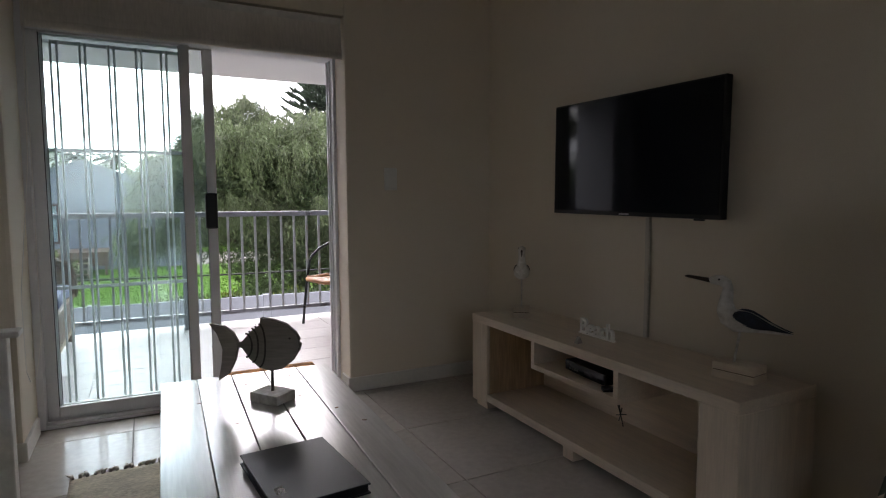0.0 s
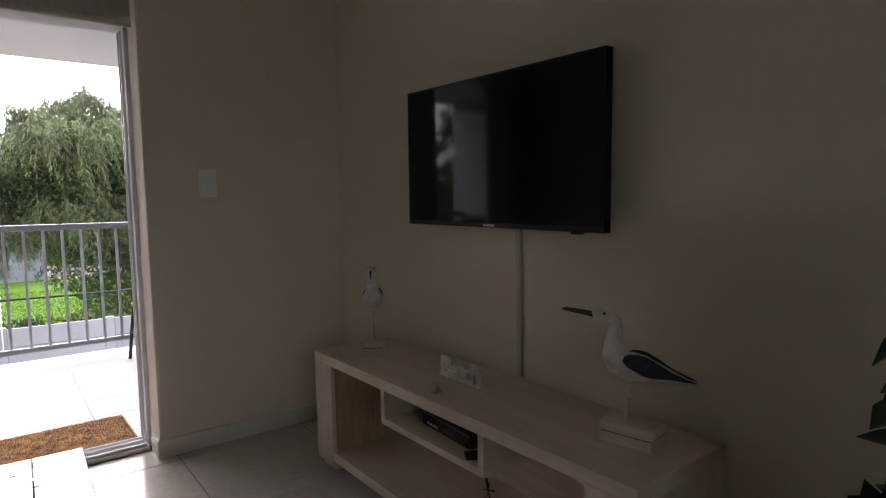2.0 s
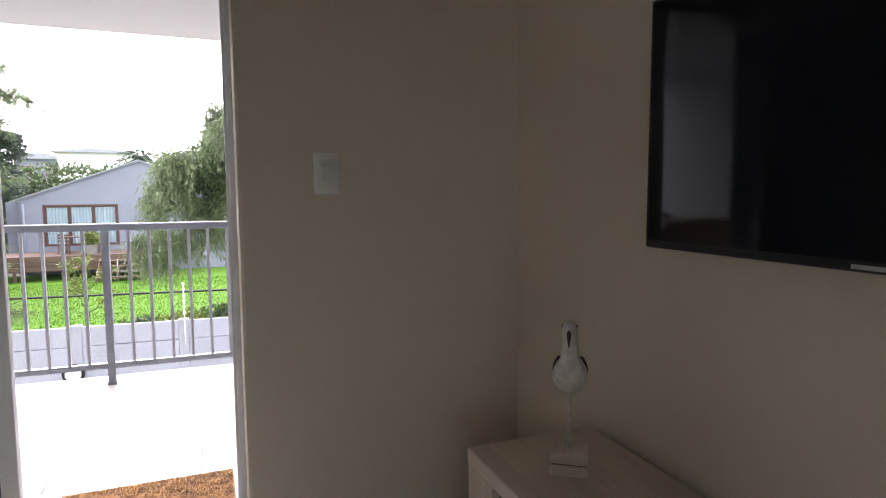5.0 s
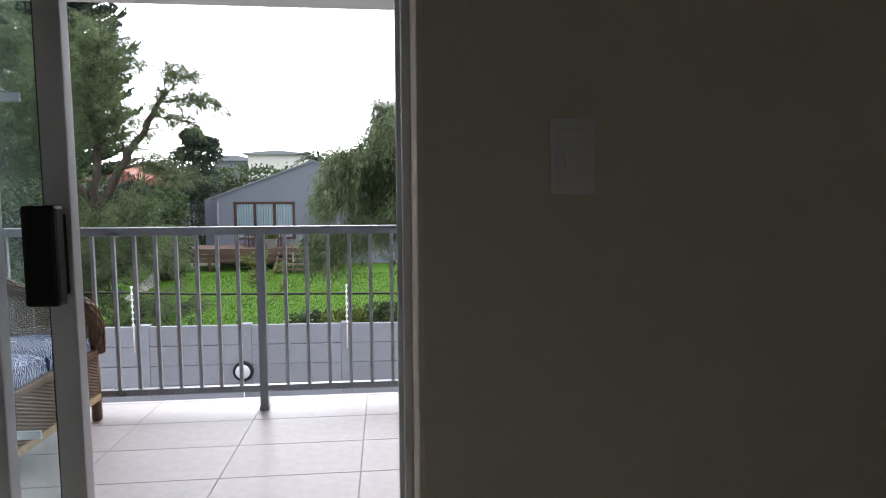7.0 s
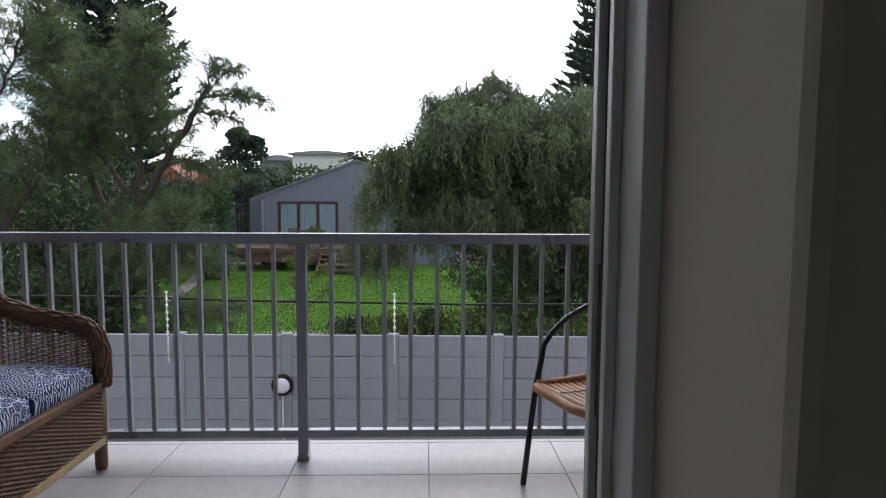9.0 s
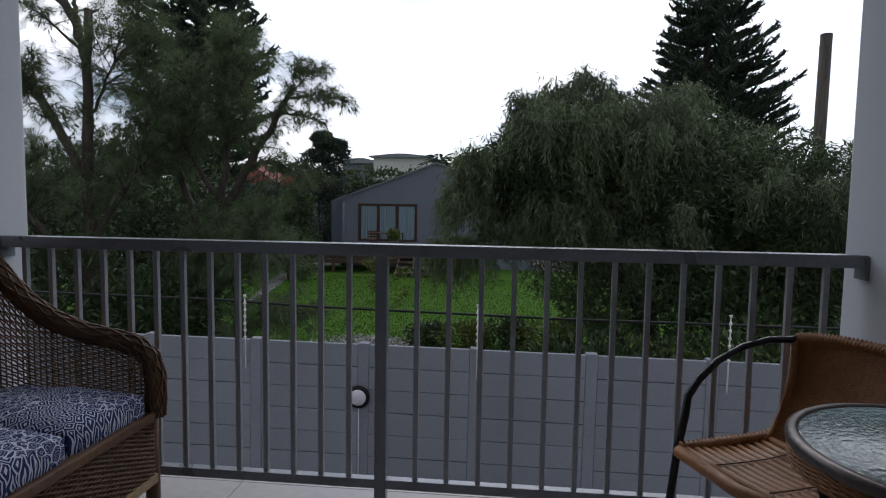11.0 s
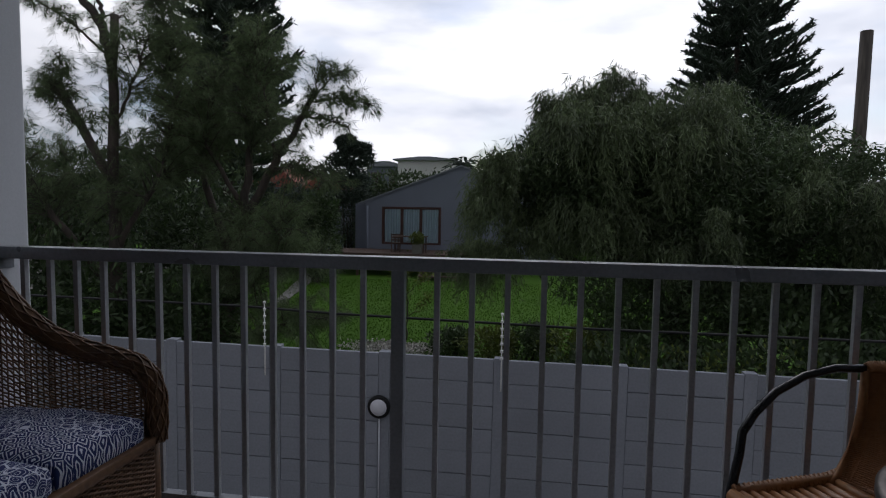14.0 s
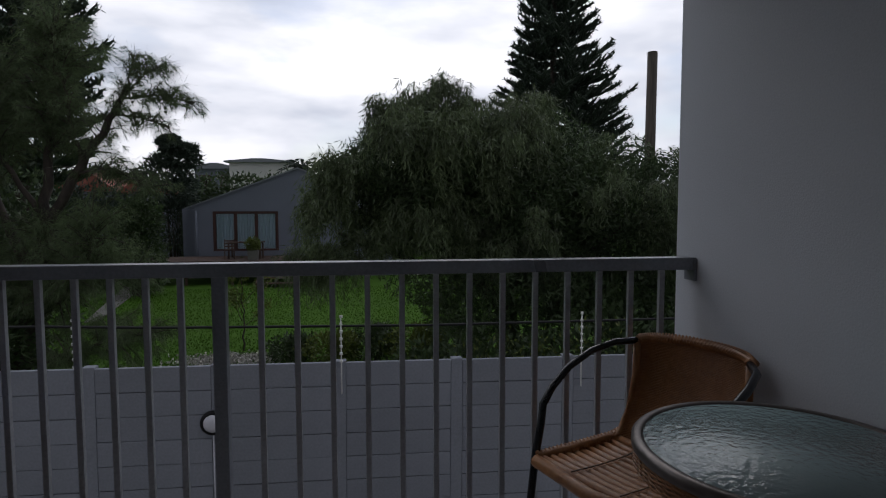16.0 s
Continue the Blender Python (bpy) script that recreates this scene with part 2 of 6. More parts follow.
# ---- the room ----
DX0, DX1, DY0, DY1, DTOP = 2.0, 3.546, 6.66, 6.95, 2.15
CZ = 2.55
RX = 4.5
tagged(solid("wall_east", box_of((RX, -0.2, -0.1), (RX + 0.22, DY1, CZ)), WALL), "plain cream painted wall behind the television", "wall", kind="structure")
bm = B()
bx(bm, (DX1, DY0, -0.14), (RX + 0.12, DY1, CZ + 0.1), 0.012)
bx(bm, (DX0, DY0, DTOP), (DX1, DY1, CZ), 0.0)
wall_door = tagged(solid("wall_north", bm, WALL), "cream painted wall round the balcony door", "wall", kind="structure")
tagged(solid("wall_pier", box_of((-0.2, 6.42, -0.1), (DX0, DY1, CZ), 0.02), WALL), "cream painted pier beside the balcony door", "wall", kind="structure")
tagged(solid("wall_west", box_of((-0.42, -0.2, -0.1), (-0.2, 6.42, CZ)), WALL), "plain cream painted side wall", "wall", kind="structure")
bm = B()
for lo, hi in (((-0.42, -0.1), (1.3, CZ)), ((3.0, -0.1), (RX + 0.22, CZ)), ((1.3, -0.1), (3.0, 0.8)), ((1.3, 2.15), (3.0, CZ))):
    bx(bm, (lo[0], -0.42, lo[1]), (hi[0], -0.2, hi[1]))
# unseen window, added and sized to bring fill light in from behind
fill_window = thing("window_1", "unseen white framed window added to light the room", "window", pose(1.3, -0.31, 0.8), kind="structure")
for nm, lo, hi in (("window_sill", (0, -0.05, 0), (1.7, 0.05, 0.05)), ("window_frame", (0, -0.04, 1.3), (1.7, 0.04, 1.35)), ("window_frame", (0, -0.04, 0.05), (0.05, 0.04, 1.3)), ("window_frame", (0.83, -0.04, 0.05), (0.87, 0.04, 1.3)), ("window_frame", (1.65, -0.04, 0.05), (1.7, 0.04, 1.3))):
    part(nm, box_of(lo, hi, 0.003), ALU, fill_window)
for x0, x1 in ((0.05, 0.83), (0.87, 1.65)):
    pane = part("pane", box_of((x0, -0.003, 0.05), (x1, 0.003, 1.3)), GLASS, fill_window)
    pane.visible_shadow = False
tagged(solid("wall_south", bm, WALL), "plain cream painted back wall", "wall", kind="structure")
tagged(solid("ceiling", box_of((-0.42, -0.42, CZ), (RX + 0.22, DY1, CZ + 0.2)), CEIL), "flat white painted ceiling", "ceiling", kind="structure")
floor = tagged(solid("floor", box_of((-0.42, -0.42, -0.16), (RX + 0.22, DY1, -0.004)), GROUT), "grey beige square floor tiles with dark joints", "floor", kind="structure")
bm = B()
bx(bm, (DX1 - 0.012, DY0 - 0.014, 0), (RX, DY0, 0.085), 0.005)
bx(bm, (DX1 - 0.012, DY0, 0), (DX1, DY0 + 0.12, 0.085), 0.004)
tagged(solid("baseboard", bm, TRIM), "low cream painted skirting board", "baseboard", kind="structure")
tagged(solid("baseboard", box_of((RX - 0.014, -0.2, 0), (RX, DY0 - 0.014, 0.085), 0.005), TRIM), "low cream painted skirting board", "baseboard", kind="structure")
bm = B()
bx(bm, (DX0 - 0.002, 6.41, 0), (DX0 + 0.014, 6.75, 0.085), 0.005)
bx(bm, (0.6, 6.405, 0), (DX0 + 0.014, 6.42, 0.085), 0.005)
tagged(solid("baseboard", bm, TRIM), "low cream painted skirting board", "baseboard", kind="structure")

# ---- the balcony ----
BX0, BX1, BY1 = 1.29, 4.475, 9.12
BCZ = 2.25
tagged(solid("wall_balcony", box_of((BX1, DY1, -2.1), (BX1 + 0.3, BY1, BCZ + 0.3), 0.012), OUTWALL), "white plastered side wall of the balcony", "wall", kind="structure")
tagged(solid("wall_balcony", box_of((BX0 - 0.3, DY1, -2.1), (BX0, BY1, BCZ + 0.3), 0.012), OUTWALL), "white plastered side wall of the balcony", "wall", kind="structure")
bm = B()
bx(bm, (BX0, DY1, BCZ), (BX1, BY1 + 0.03, BCZ + 0.3), 0.008)
tagged(solid("ceiling_balcony", bm, CEIL), "white plastered balcony ceiling", "ceiling", kind="structure")
bm = B()
bx(bm, (BX0, DY1 - 0.13, -0.3), (BX1, 9.22, -0.012), 0.006)
bfloor = tagged(solid("floor_balcony", bm, BGROUT), "pale oblong balcony floor tiles", "floor", kind="structure")
tagged(solid("wall_facade", box_of((BX0, DY1, -0.0), (DX0, DY1 + 0.02, BCZ), 0.002), OUTWALL), "white plastered outer wall", "wall", kind="structure")
tagged(solid("wall_facade", box_of((DX1, DY1, -0.0), (BX1, DY1 + 0.02, BCZ), 0.002), OUTWALL), "white plastered outer wall", "wall", kind="structure")
tagged(solid("wall_facade", box_of((DX0, DY1, DTOP), (DX1, DY1 + 0.02, BCZ), 0.002), OUTWALL), "white plastered outer wall", "wall", kind="structure")

# railing
RY = 9.0
rail = thing("balcony_railing", "grey painted steel balcony railing with square bars", "railing", pose(2.805, RY, 0), kind="structure")
part("top_rail", box_of((BX0 - 2.805, -0.03, 0.985), (BX1 - 2.805, 0.03, 1.03), 0.004), STEEL, rail)
part("bottom_rail", box_of((BX0 - 2.805, -0.018, 0.1), (BX1 - 2.805, 0.018, 0.136), 0.003), STEEL, rail)
part("post", bx(box_of((-0.022, -0.022, 0.0), (0.022, 0.022, 0.985), 0.003), (-0.026, -0.026, -0.012), (0.026, 0.026, 0.02), 0.003), STEEL, rail)
for sx in (BX0 - 2.805, BX1 - 2.805):
    s = 1 if sx < 0 else -1
    part("bracket", box_of((min(sx, sx + s * 0.012), -0.035, 0.945), (max(sx, sx + s * 0.012), 0.035, 1.025), 0.002), STEEL, rail)
bar_me = None
k = 0
for x in [0.132 + 0.1182 * i for i in range(13)] + [-0.124 - 0.1087 * i for i in range(13)]:
    if bar_me is None:
        ob = part("bar", box_of((-0.0095, -0.0095, 0.13), (0.0095, 0.0095, 0.99), 0.0015), BARS, rail)
        bar_me = ob.data
        ob.location.x = x
    else:
        ob = new("bar", bar_me)
        ob.parent, ob.location.x = rail, x

# sliding door
door = thing("door_1", "white aluminium sliding glass door standing open", "sliding door", pose(DX0, 6.87, 0), kind="structure")
DW, DH = DX1 - DX0, 2.0
for nm, lo, hi in (("jamb", (0, -0.08, 0), (0.03, 0.08, DH)), ("jamb", (DW - 0.018, -0.03, 0), (DW, 0.08, DH)), ("jamb_stop", (DW - 0.028, 0.02, 0.02), (DW - 0.018, 0.034, DH - 0.05)), ("jamb_stop", (DW - 0.028, 0.064, 0.02), (DW - 0.018, 0.08, DH - 0.05)), ("head", (0.03, -0.08, DH - 0.05), (DW - 0.018, 0.08, DH)), ("track", (0.03, -0.08, 0.0), (DW - 0.018, 0.08, 0.016))):
    part(nm, box_of(lo, hi, 0.002), ALU, door)
for y in (-0.06, 0.005, 0.05):
    part("track_rib", box_of((0.03, y - 0.003, 0.016), (DW - 0.028, y + 0.003, 0.03)), ALU, door)
part("transom", box_of((0, -0.06, DH), (DW, 0.06, DTOP), 0.002), ALU, door)
part("seal", box_of((DW - 0.0205, 0.036, 0.03), (DW - 0.0175, 0.062, DH - 0.05)), BLACK, door, "black brush seal")
part("strike_plate", box_of((DW - 0.024, 0.038, 0.97), (DW - 0.0205, 0.06, 1.12), 0.001), BLACK, door)
def leaf(x0, x1, y, parent, nm):
    p = part(nm, box_of((x0, y - 0.016, 0.03), (x0 + 0.05, y + 0.016, DH - 0.045), 0.003), ALU, parent)
    for lo, hi in (((x1 - 0.05, y - 0.016, 0.03), (x1, y + 0.016, DH - 0.045)), ((x0 + 0.05, y - 0.014, 0.03), (x1 - 0.05, y + 0.014, 0.085)), ((x0 + 0.05, y - 0.014, DH - 0.06), (x1 - 0.05, y + 0.014, DH - 0.045))):
        part("stile" if hi[2] - lo[2] > 0.5 else "panel_rail", box_of(lo, hi, 0.003), ALU, p)
    for gx in (x0 + 0.05, x1 - 0.053):
        part("gasket", box_of((gx, y - 0.013, 0.085), (gx + 0.003, y - 0.004, DH - 0.06)), BLACK, p)
    pane = part("pane", box_of((x0 + 0.045, y - 0.003, 0.08), (x1 - 0.045, y + 0.003, DH - 0.055)), DOORGLASS, p)
    pane.visible_shadow = False
    return p
leaf(0.0305, 0.752, 0.005, door, "fixed_panel")
slide = leaf(0.041, 0.872, 0.05, door, "sliding_panel")
part("edge_seal", box_of((0.041, 0.0325, 0.03), (0.066, 0.0345, DH - 0.06)), BLACK, slide, "black edge seal")
hb = bx(B(), (0.806, -0.02, 0.972), (0.869, 0.014, 1.168), 0.008)
bx(hb, (0.815, 0.012, 0.99), (0.862, 0.036, 1.15), 0.003)
part("handle", hb, BLACK, slide, "black plastic pull handle")

# ---- outdoors, large ----
GZ = -2.1
EARTH = mat("bare grey brown ground", (0.20, 0.185, 0.17), 0.95, vary=0.2, grain=8, blotch=0.2, bump=0.3)
ground = tagged(solid("ground", box_of((-700, -300, GZ - 0.5), (700, 1500, GZ - 0.01)), EARTH), "grey brown open ground round the houses", "ground", kind="structure")
tagged(solid("lawn", box_of((-14, 13.06, GZ - 0.009), (16, 36, GZ)), GRASS_SOIL), "bright green mown lawn behind the garden wall", "lawn", kind="structure")

# ---- inside: things ----
SCREEN = mat("black glossy screen", (0.010, 0.011, 0.016), 0.045, vary=0.0, bump=0.0, spec=0.17)
WHITE = mat("white painted wood", (0.82, 0.8, 0.75), 0.55, vary=0.07, grain=30, blotch=8, bump=0.12)
CHALK = mat("distressed white paint", (0.86, 0.84, 0.8), 0.7, vary=0.08, grain=45, blotch=14, bump=0.25, second=(0.5, 0.46, 0.4))
NAVY = mat("dark blue scratched paint", (0.018, 0.024, 0.045), 0.5, vary=0.3, grain=60, blotch=25, bump=0.2)
BEAK = mat("dark brown beak", (0.035, 0.022, 0.016), 0.45, vary=0.2, grain=50)
PLASTIC = mat("white plastic", (0.83, 0.81, 0.77), 0.35, vary=0.02, grain=100, bump=0.0)
TRUNK = mat("cream painted plastic", (0.60, 0.55, 0.47), 0.5, vary=0.04, grain=80, bump=0.02)
DEVICE = mat("dark grey device plastic", (0.03, 0.032, 0.036), 0.35, vary=0.1, grain=150)
SILVER = mat("silver lettering", (0.5, 0.5, 0.52), 0.3, metal=0.8, vary=0.02)
TABLEW = mat("white stained pine plank", (0.84, 0.82, 0.79), 0.19, spec=1.0, vary=0.07, grain=7, blotch=1.2, bump=0.05, stretch=(16, 1.0, 16), per=0.05)
TABLEW.node_tree.nodes["Principled BSDF"].inputs["Coat Weight"].default_value = 0.8
TABLEW.node_tree.nodes["Principled BSDF"].inputs["Coat Roughness"].default_value = 0.2
KNOT = mat("brown pine knot and split shade", (0.16, 0.09, 0.05), 0.5, vary=0.2, grain=80)
FISHW = mat("weathered grey wood", (0.30, 0.27, 0.24), 0.65, vary=0.12, grain=10, blotch=3, bump=0.15, stretch=(1.5, 14, 14))
FISHD = mat("dark burnt stripe", (0.06, 0.05, 0.045), 0.7, vary=0.2, grain=40)
FOLDER = mat("black leather cover", (0.018, 0.019, 0.023), 0.4, vary=0.1, grain=320, bump=0.1)
RUG = mat("woven beige cotton", (0.66, 0.61, 0.48), 0.95, vary=0.2, grain=70, blotch=4, bump=0.5, stretch=(1, 2.2, 1))
FRINGE = mat("cream cotton fringe", (0.55, 0.50, 0.42), 0.95, vary=0.15, grain=90, bump=0.3)
BLUE = mat("bright blue fabric", (0.012, 0.035, 0.30), 0.85, vary=0.12, grain=160, bump=0.2)
FABRIC = mat("white blind fabric", (0.86, 0.82, 0.76), 0.9, vary=0.06, grain=120, blotch=3.5, bump=0.15, stretch=(1, 1, 0.1), scatter=0.45)
LEAFDK = mat("dark glossy plant leaf", (0.014, 0.035, 0.016), 0.4, vary=0.25, grain=12, blotch=3, bump=0.1, per=0.25, leaf=True)
STEM = mat("brown plant stem", (0.09, 0.06, 0.04), 0.8, vary=0.2, grain=30)
POT = mat("grey woven pot", (0.22, 0.20, 0.18), 0.8, vary=0.15, grain=60, bump=0.3)


def lettering(name, text, size, depth, material, parent, m, spacing=1.0, bold=0.0):
    cu = bpy.data.curves.new(name, "FONT")
    cu.body, cu.size, cu.extrude, cu.space_character, cu.offset = text, size, depth / 2, spacing, bold
    cu.align_x = "CENTER"
    tmp = new(name, cu)
    bpy.context.view_layer.update()
    me = bpy.data.meshes.new_from_object(tmp.evaluated_get(bpy.context.evaluated_depsgraph_get()))
    bpy.data.objects.remove(tmp)
    bpy.data.curves.remove(cu)
    me.materials.clear()
    me.materials.append(material)
    ob = new(name, me)
    ob.parent = parent
    ob.matrix_basis = m
    return ob


# television on its bracket
tv = thing("television", "black flat television on the wall above the cabinet", "television", pose(4.407, 5.347, 1.314, 0.7, 0, 1.2))
part("casing", bx(box_of((-0.012, -0.485, -0.266), (0.022, 0.485, 0.266), 0.005), (0.022, -0.3, -0.2), (0.05, 0.3, 0.12), 0.008), BLACK, tv)
part("screen", box_of((-0.0145, -0.474, -0.248), (-0.0118, 0.474, 0.257), 0.0005), SCREEN, tv, "glossy black screen")
part("logo", box_of((-0.0142, -0.028, -0.261), (-0.0118, 0.028, -0.254)), SILVER, tv)
part("sensor", box_of((-0.008, -0.40, -0.273), (0.01, -0.36, -0.265), 0.002), BLACK, tv)
part("bracket", bx(bx(B(), (0.05, -0.1, -0.1), (0.062, 0.1, 0.1), 0.002), (0.062, -0.03, -0.04), (0.092, 0.03, 0.04), 0.003), BLACK, tv)

tr = thing("cable_trunking", "white plastic cable trunking below the television", "cable cover", pose(4.5, 5.30, 0.505))
part("channel", box_of((-0.014, -0.0115, 0.0), (0, 0.0115, 0.62), 0.002), TRUNK, tr)
part("cover_strip", box_of((-0.016, -0.009, 0.0), (-0.0135, 0.009, 0.62), 0.001), TRUNK, tr)

sw = thing("light_switch", "white plastic light switch on the cream wall", "light switch", pose(3.815, DY0, 1.248))
part("plate", box_of((-0.04, -0.009, -0.066), (0.04, 0, 0.066), 0.004), PLASTIC, sw)
part("surround", box_of((-0.026, -0.0115, -0.045), (0.026, -0.008, 0.045), 0.002), PLASTIC, sw)
part("rocker", box_of((-0.016, -0.0145, -0.026), (0.016, -0.011, 0.026), 0.002), PLASTIC, sw)

# media cabinet
cab = thing("media_cabinet", "low whitewashed pine media cabinet with open bays", "cabinet", pose(4.09, 5.35, 0))
hw = 0.817
part("top_board", box_of((0, -hw, 0.463), (0.385, hw, 0.505), 0.004), WASH, cab)
for s in (-1, 1):
    a, b = sorted((s * hw, s * (hw - 0.15)))
    part("end_panel", bx(box_of((0.002, a, 0.03), (0.385, b, 0.463), 0.004), (0.02, a + 0.02, 0.0), (0.1, b - 0.02, 0.03), 0.002), WASHX, cab)
    y = s * (hw - 0.15)
    part("lining", box_of((0.02, min(y, y - s * 0.008), 0.09), (0.37, max(y, y - s * 0.008), 0.463)), RAW, cab, "bare brown pine lining")
part("bottom_shelf", box_of((0.004, -hw + 0.15, 0.05), (0.385, hw - 0.15, 0.09), 0.003), WASH, cab)
part("back_panel", box_of((0.372, -hw + 0.15, 0.09), (0.384, hw - 0.15, 0.463)), WASH, cab)
for y in (0.0,):
    part("foot", box_of((0.01, y - 0.035, 0.0), (0.07, y + 0.035, 0.05), 0.002), WASHX, cab)
for nm, lo, hi in (("box_floor", (0.006, -0.297, 0.333), (0.37, 0.273, 0.357)), ("box_side", (0.006, 0.249, 0.357), (0.37, 0.273, 0.463)), ("box_side", (0.006, -0.297, 0.357), (0.37, -0.271, 0.463))):
    part(nm, box_of(lo, hi, 0.002), WASH, cab)
dec = thing("decoder", "dark grey decoder inside the cabinet box", "decoder", pose(4.16, 5.32, 0.357, 0, 0, -4))
part("case", bx(box_of((0, -0.14, 0.006), (0.17, 0.14, 0.052), 0.004), (0.01, -0.11, 0), (0.15, 0.11, 0.006)), DEVICE, dec)
part("front_panel", box_of((-0.004, -0.135, 0.008), (0.001, 0.135, 0.048), 0.002), SCREEN, dec)
part("display", box_of((-0.0055, -0.06, 0.018), (-0.0035, -0.005, 0.032), 0.001), DEVICE, dec)
for i in range(4):
    part("button", box_of((-0.006, 0.04 + i * 0.017, 0.018), (-0.0035, 0.05 + i * 0.017, 0.026), 0.001), SILVER, dec)
rem = thing("remote_control", "small black remote control inside the cabinet box", "remote control", pose(4.17, 5.12, 0.357, 0, 0, 60))
part("body", box_of((-0.02, -0.07, 0), (0.02, 0.07, 0.016), 0.005), BLACK, rem)
for i in range(4):
    part("button", box_of((-0.01, -0.05 + i * 0.025, 0.015), (0.01, -0.04 + i * 0.025, 0.018), 0.001), DEVICE, rem)
cb = B()
tube(cb, [(4.43 - 0.03 * math.sin(a * 0.5), 4.78 + 0.13 * math.cos(a), 0.26 + 0.1 * math.sin(a)) for a in [0.2 + 0.28 * i for i in range(22)]], 0.0035, 6)
cable = tagged(solid("power_cable", cb, PLASTIC), "thin grey cable looped behind the open bay", "cable")
cb = B()
for d in ((0.02, 0.05, 0.045), (-0.015, -0.035, 0.05), (0.01, 0.055, -0.02)):
    tube(cb, [(4.12 - d[0], 5.06 - d[1] * 0.7, 0.29 - d[2] * 0.7), (4.12, 5.06, 0.29), (4.12 + d[0], 5.06 + d[1] * 0.6, 0.29 + d[2] * 0.7)], 0.0022, 6)
tube(cb, [(4.12, 5.06, 0.29), (4.14, 5.1, 0.325), (4.16, 5.13, 0.334)], 0.003, 6)
tagged(solid("tied_cable", cb, BLACK), "black tied cable hanging in the cabinet bay", "cable")


# carved birds
def ball(bm, c, r, u=14, v=10):
    m = Matrix.Translation(c) @ Matrix.Diagonal((*r, 1))
    res = bmesh.ops.create_uvsphere(bm, u_segments=u, v_segments=v, radius=1, matrix=m)
    for vtx in res["verts"]:
        for f in vtx.link_faces:
            f.smooth = True
    return bm


def body_along(bm, pts, radii, squash=1.0, sides=14):
    """A smooth carved body through points in the y-z plane, wider or thinner across x."""
    rings = []
    for i, (y, z) in enumerate(pts):
        a, b = pts[max(0, i - 1)], pts[min(len(pts) - 1, i + 1)]
        d = Vector((0, b[0] - a[0], b[1] - a[1])).normalized()
        up = Vector((1, 0, 0)).cross(d)
        rings.append([bm.verts.new(Vector((0, y, z)) + Vector((1, 0, 0)) * radii[i] * squash * math.cos(t) + up * radii[i] * math.sin(t)) for t in [2 * math.pi * k / sides for k in range(sides)]])
    for a, b in zip(rings, rings[1:]):
        for k in range(sides):
            bm.faces.new((a[k], a[(k + 1) % sides], b[(k + 1) % sides], b[k])).smooth = True
    bm.faces.new(list(reversed(rings[0])))
    bm.faces.new(rings[-1])
    return bm


def carved_gull():
    g = thing("carved_seabird", "white carved wooden seabird with dark blue wings on a block", "ornament", pose(4.305, 4.697, 0.505, 0, 0, 26) @ Matrix.Diagonal((1, 1.05, 1, 1)))
    body = [(0.097, 0.3316, 0.0096), (0.092, 0.3332, 0.0131), (0.08, 0.3356, 0.0166), (0.0605, 0.3348, 0.0188), (0.047, 0.326, 0.0183), (0.041, 0.3108, 0.0161), (0.042, 0.2924, 0.0182), (0.046, 0.2624, 0.0225), (0.045, 0.2344, 0.0296), (0.034, 0.2128, 0.0364), (0.01, 0.2, 0.0402), (-0.029, 0.1973, 0.0344), (-0.073, 0.1881, 0.0211), (-0.117, 0.1781, 0.01), (-0.147, 0.1723, 0.0028)]
    part("body", body_along(B(), [p[:2] for p in body], [p[2] for p in body], 0.9, 20), CHALK, g)
    part("beak", body_along(B(), [(0.094, 0.332), (0.12, 0.336), (0.15, 0.34), (0.168, 0.342), (0.178, 0.342)], [0.0085, 0.0072, 0.006, 0.005, 0.0015], 0.75, 10), BEAK, g, "long dark brown beak")
    for s in (-1, 1):
        part("eye", ball(B(), (s * 0.0155, 0.066, 0.339), (0.003, 0.0035, 0.0035), 8, 6), BLACK, g)
        w = B()
        prism(w, [(0.019, 0.222), (0.015, 0.2324), (0.004, 0.238), (-0.015, 0.2387), (-0.032, 0.2356), (-0.056, 0.2228), (-0.091, 0.2007), (-0.12, 0.1876), (-0.15, 0.177), (-0.12, 0.1788), (-0.091, 0.1823), (-0.06, 0.1816), (-0.038, 0.1834), (-0.012, 0.1928), (0.012, 0.206)], min(s * 0.022, s * 0.038), max(s * 0.022, s * 0.038), "x", 0.004)
        for v in w.verts:
            v.co.x *= 1 - 0.62 * min(1, max(0, -v.co.y / 0.15)) - 3.2 * max(0, v.co.z - 0.215 + 0.2 * max(0, -v.co.y))
        part("wing", w, NAVY, g, "dark blue scratched wing")
    part("rod", tube(B(), [(0, 0.016, 0.053), (0.0, -0.002, 0.185)], 0.0042, 8), CHALK, g)
    blk = bx(B(), (-0.045, -0.07, 0), (0.045, 0.07, 0.026), 0.004)
    bx(blk, (-0.043, -0.069, 0.028), (0.044, 0.07, 0.056), 0.005)
    # dark slab in the gap between the halves, colour in place of shade
    part("split", box_of((-0.04, -0.066, 0.0245), (0.04, 0.066, 0.0295)), KNOT, g, "split filled with dark colour for its shade").rotation_euler.z = radians(-17)
    o = part("block", blk, WASH, g, "bare split pine block")
    o.rotation_euler.z = radians(-17)
    return g


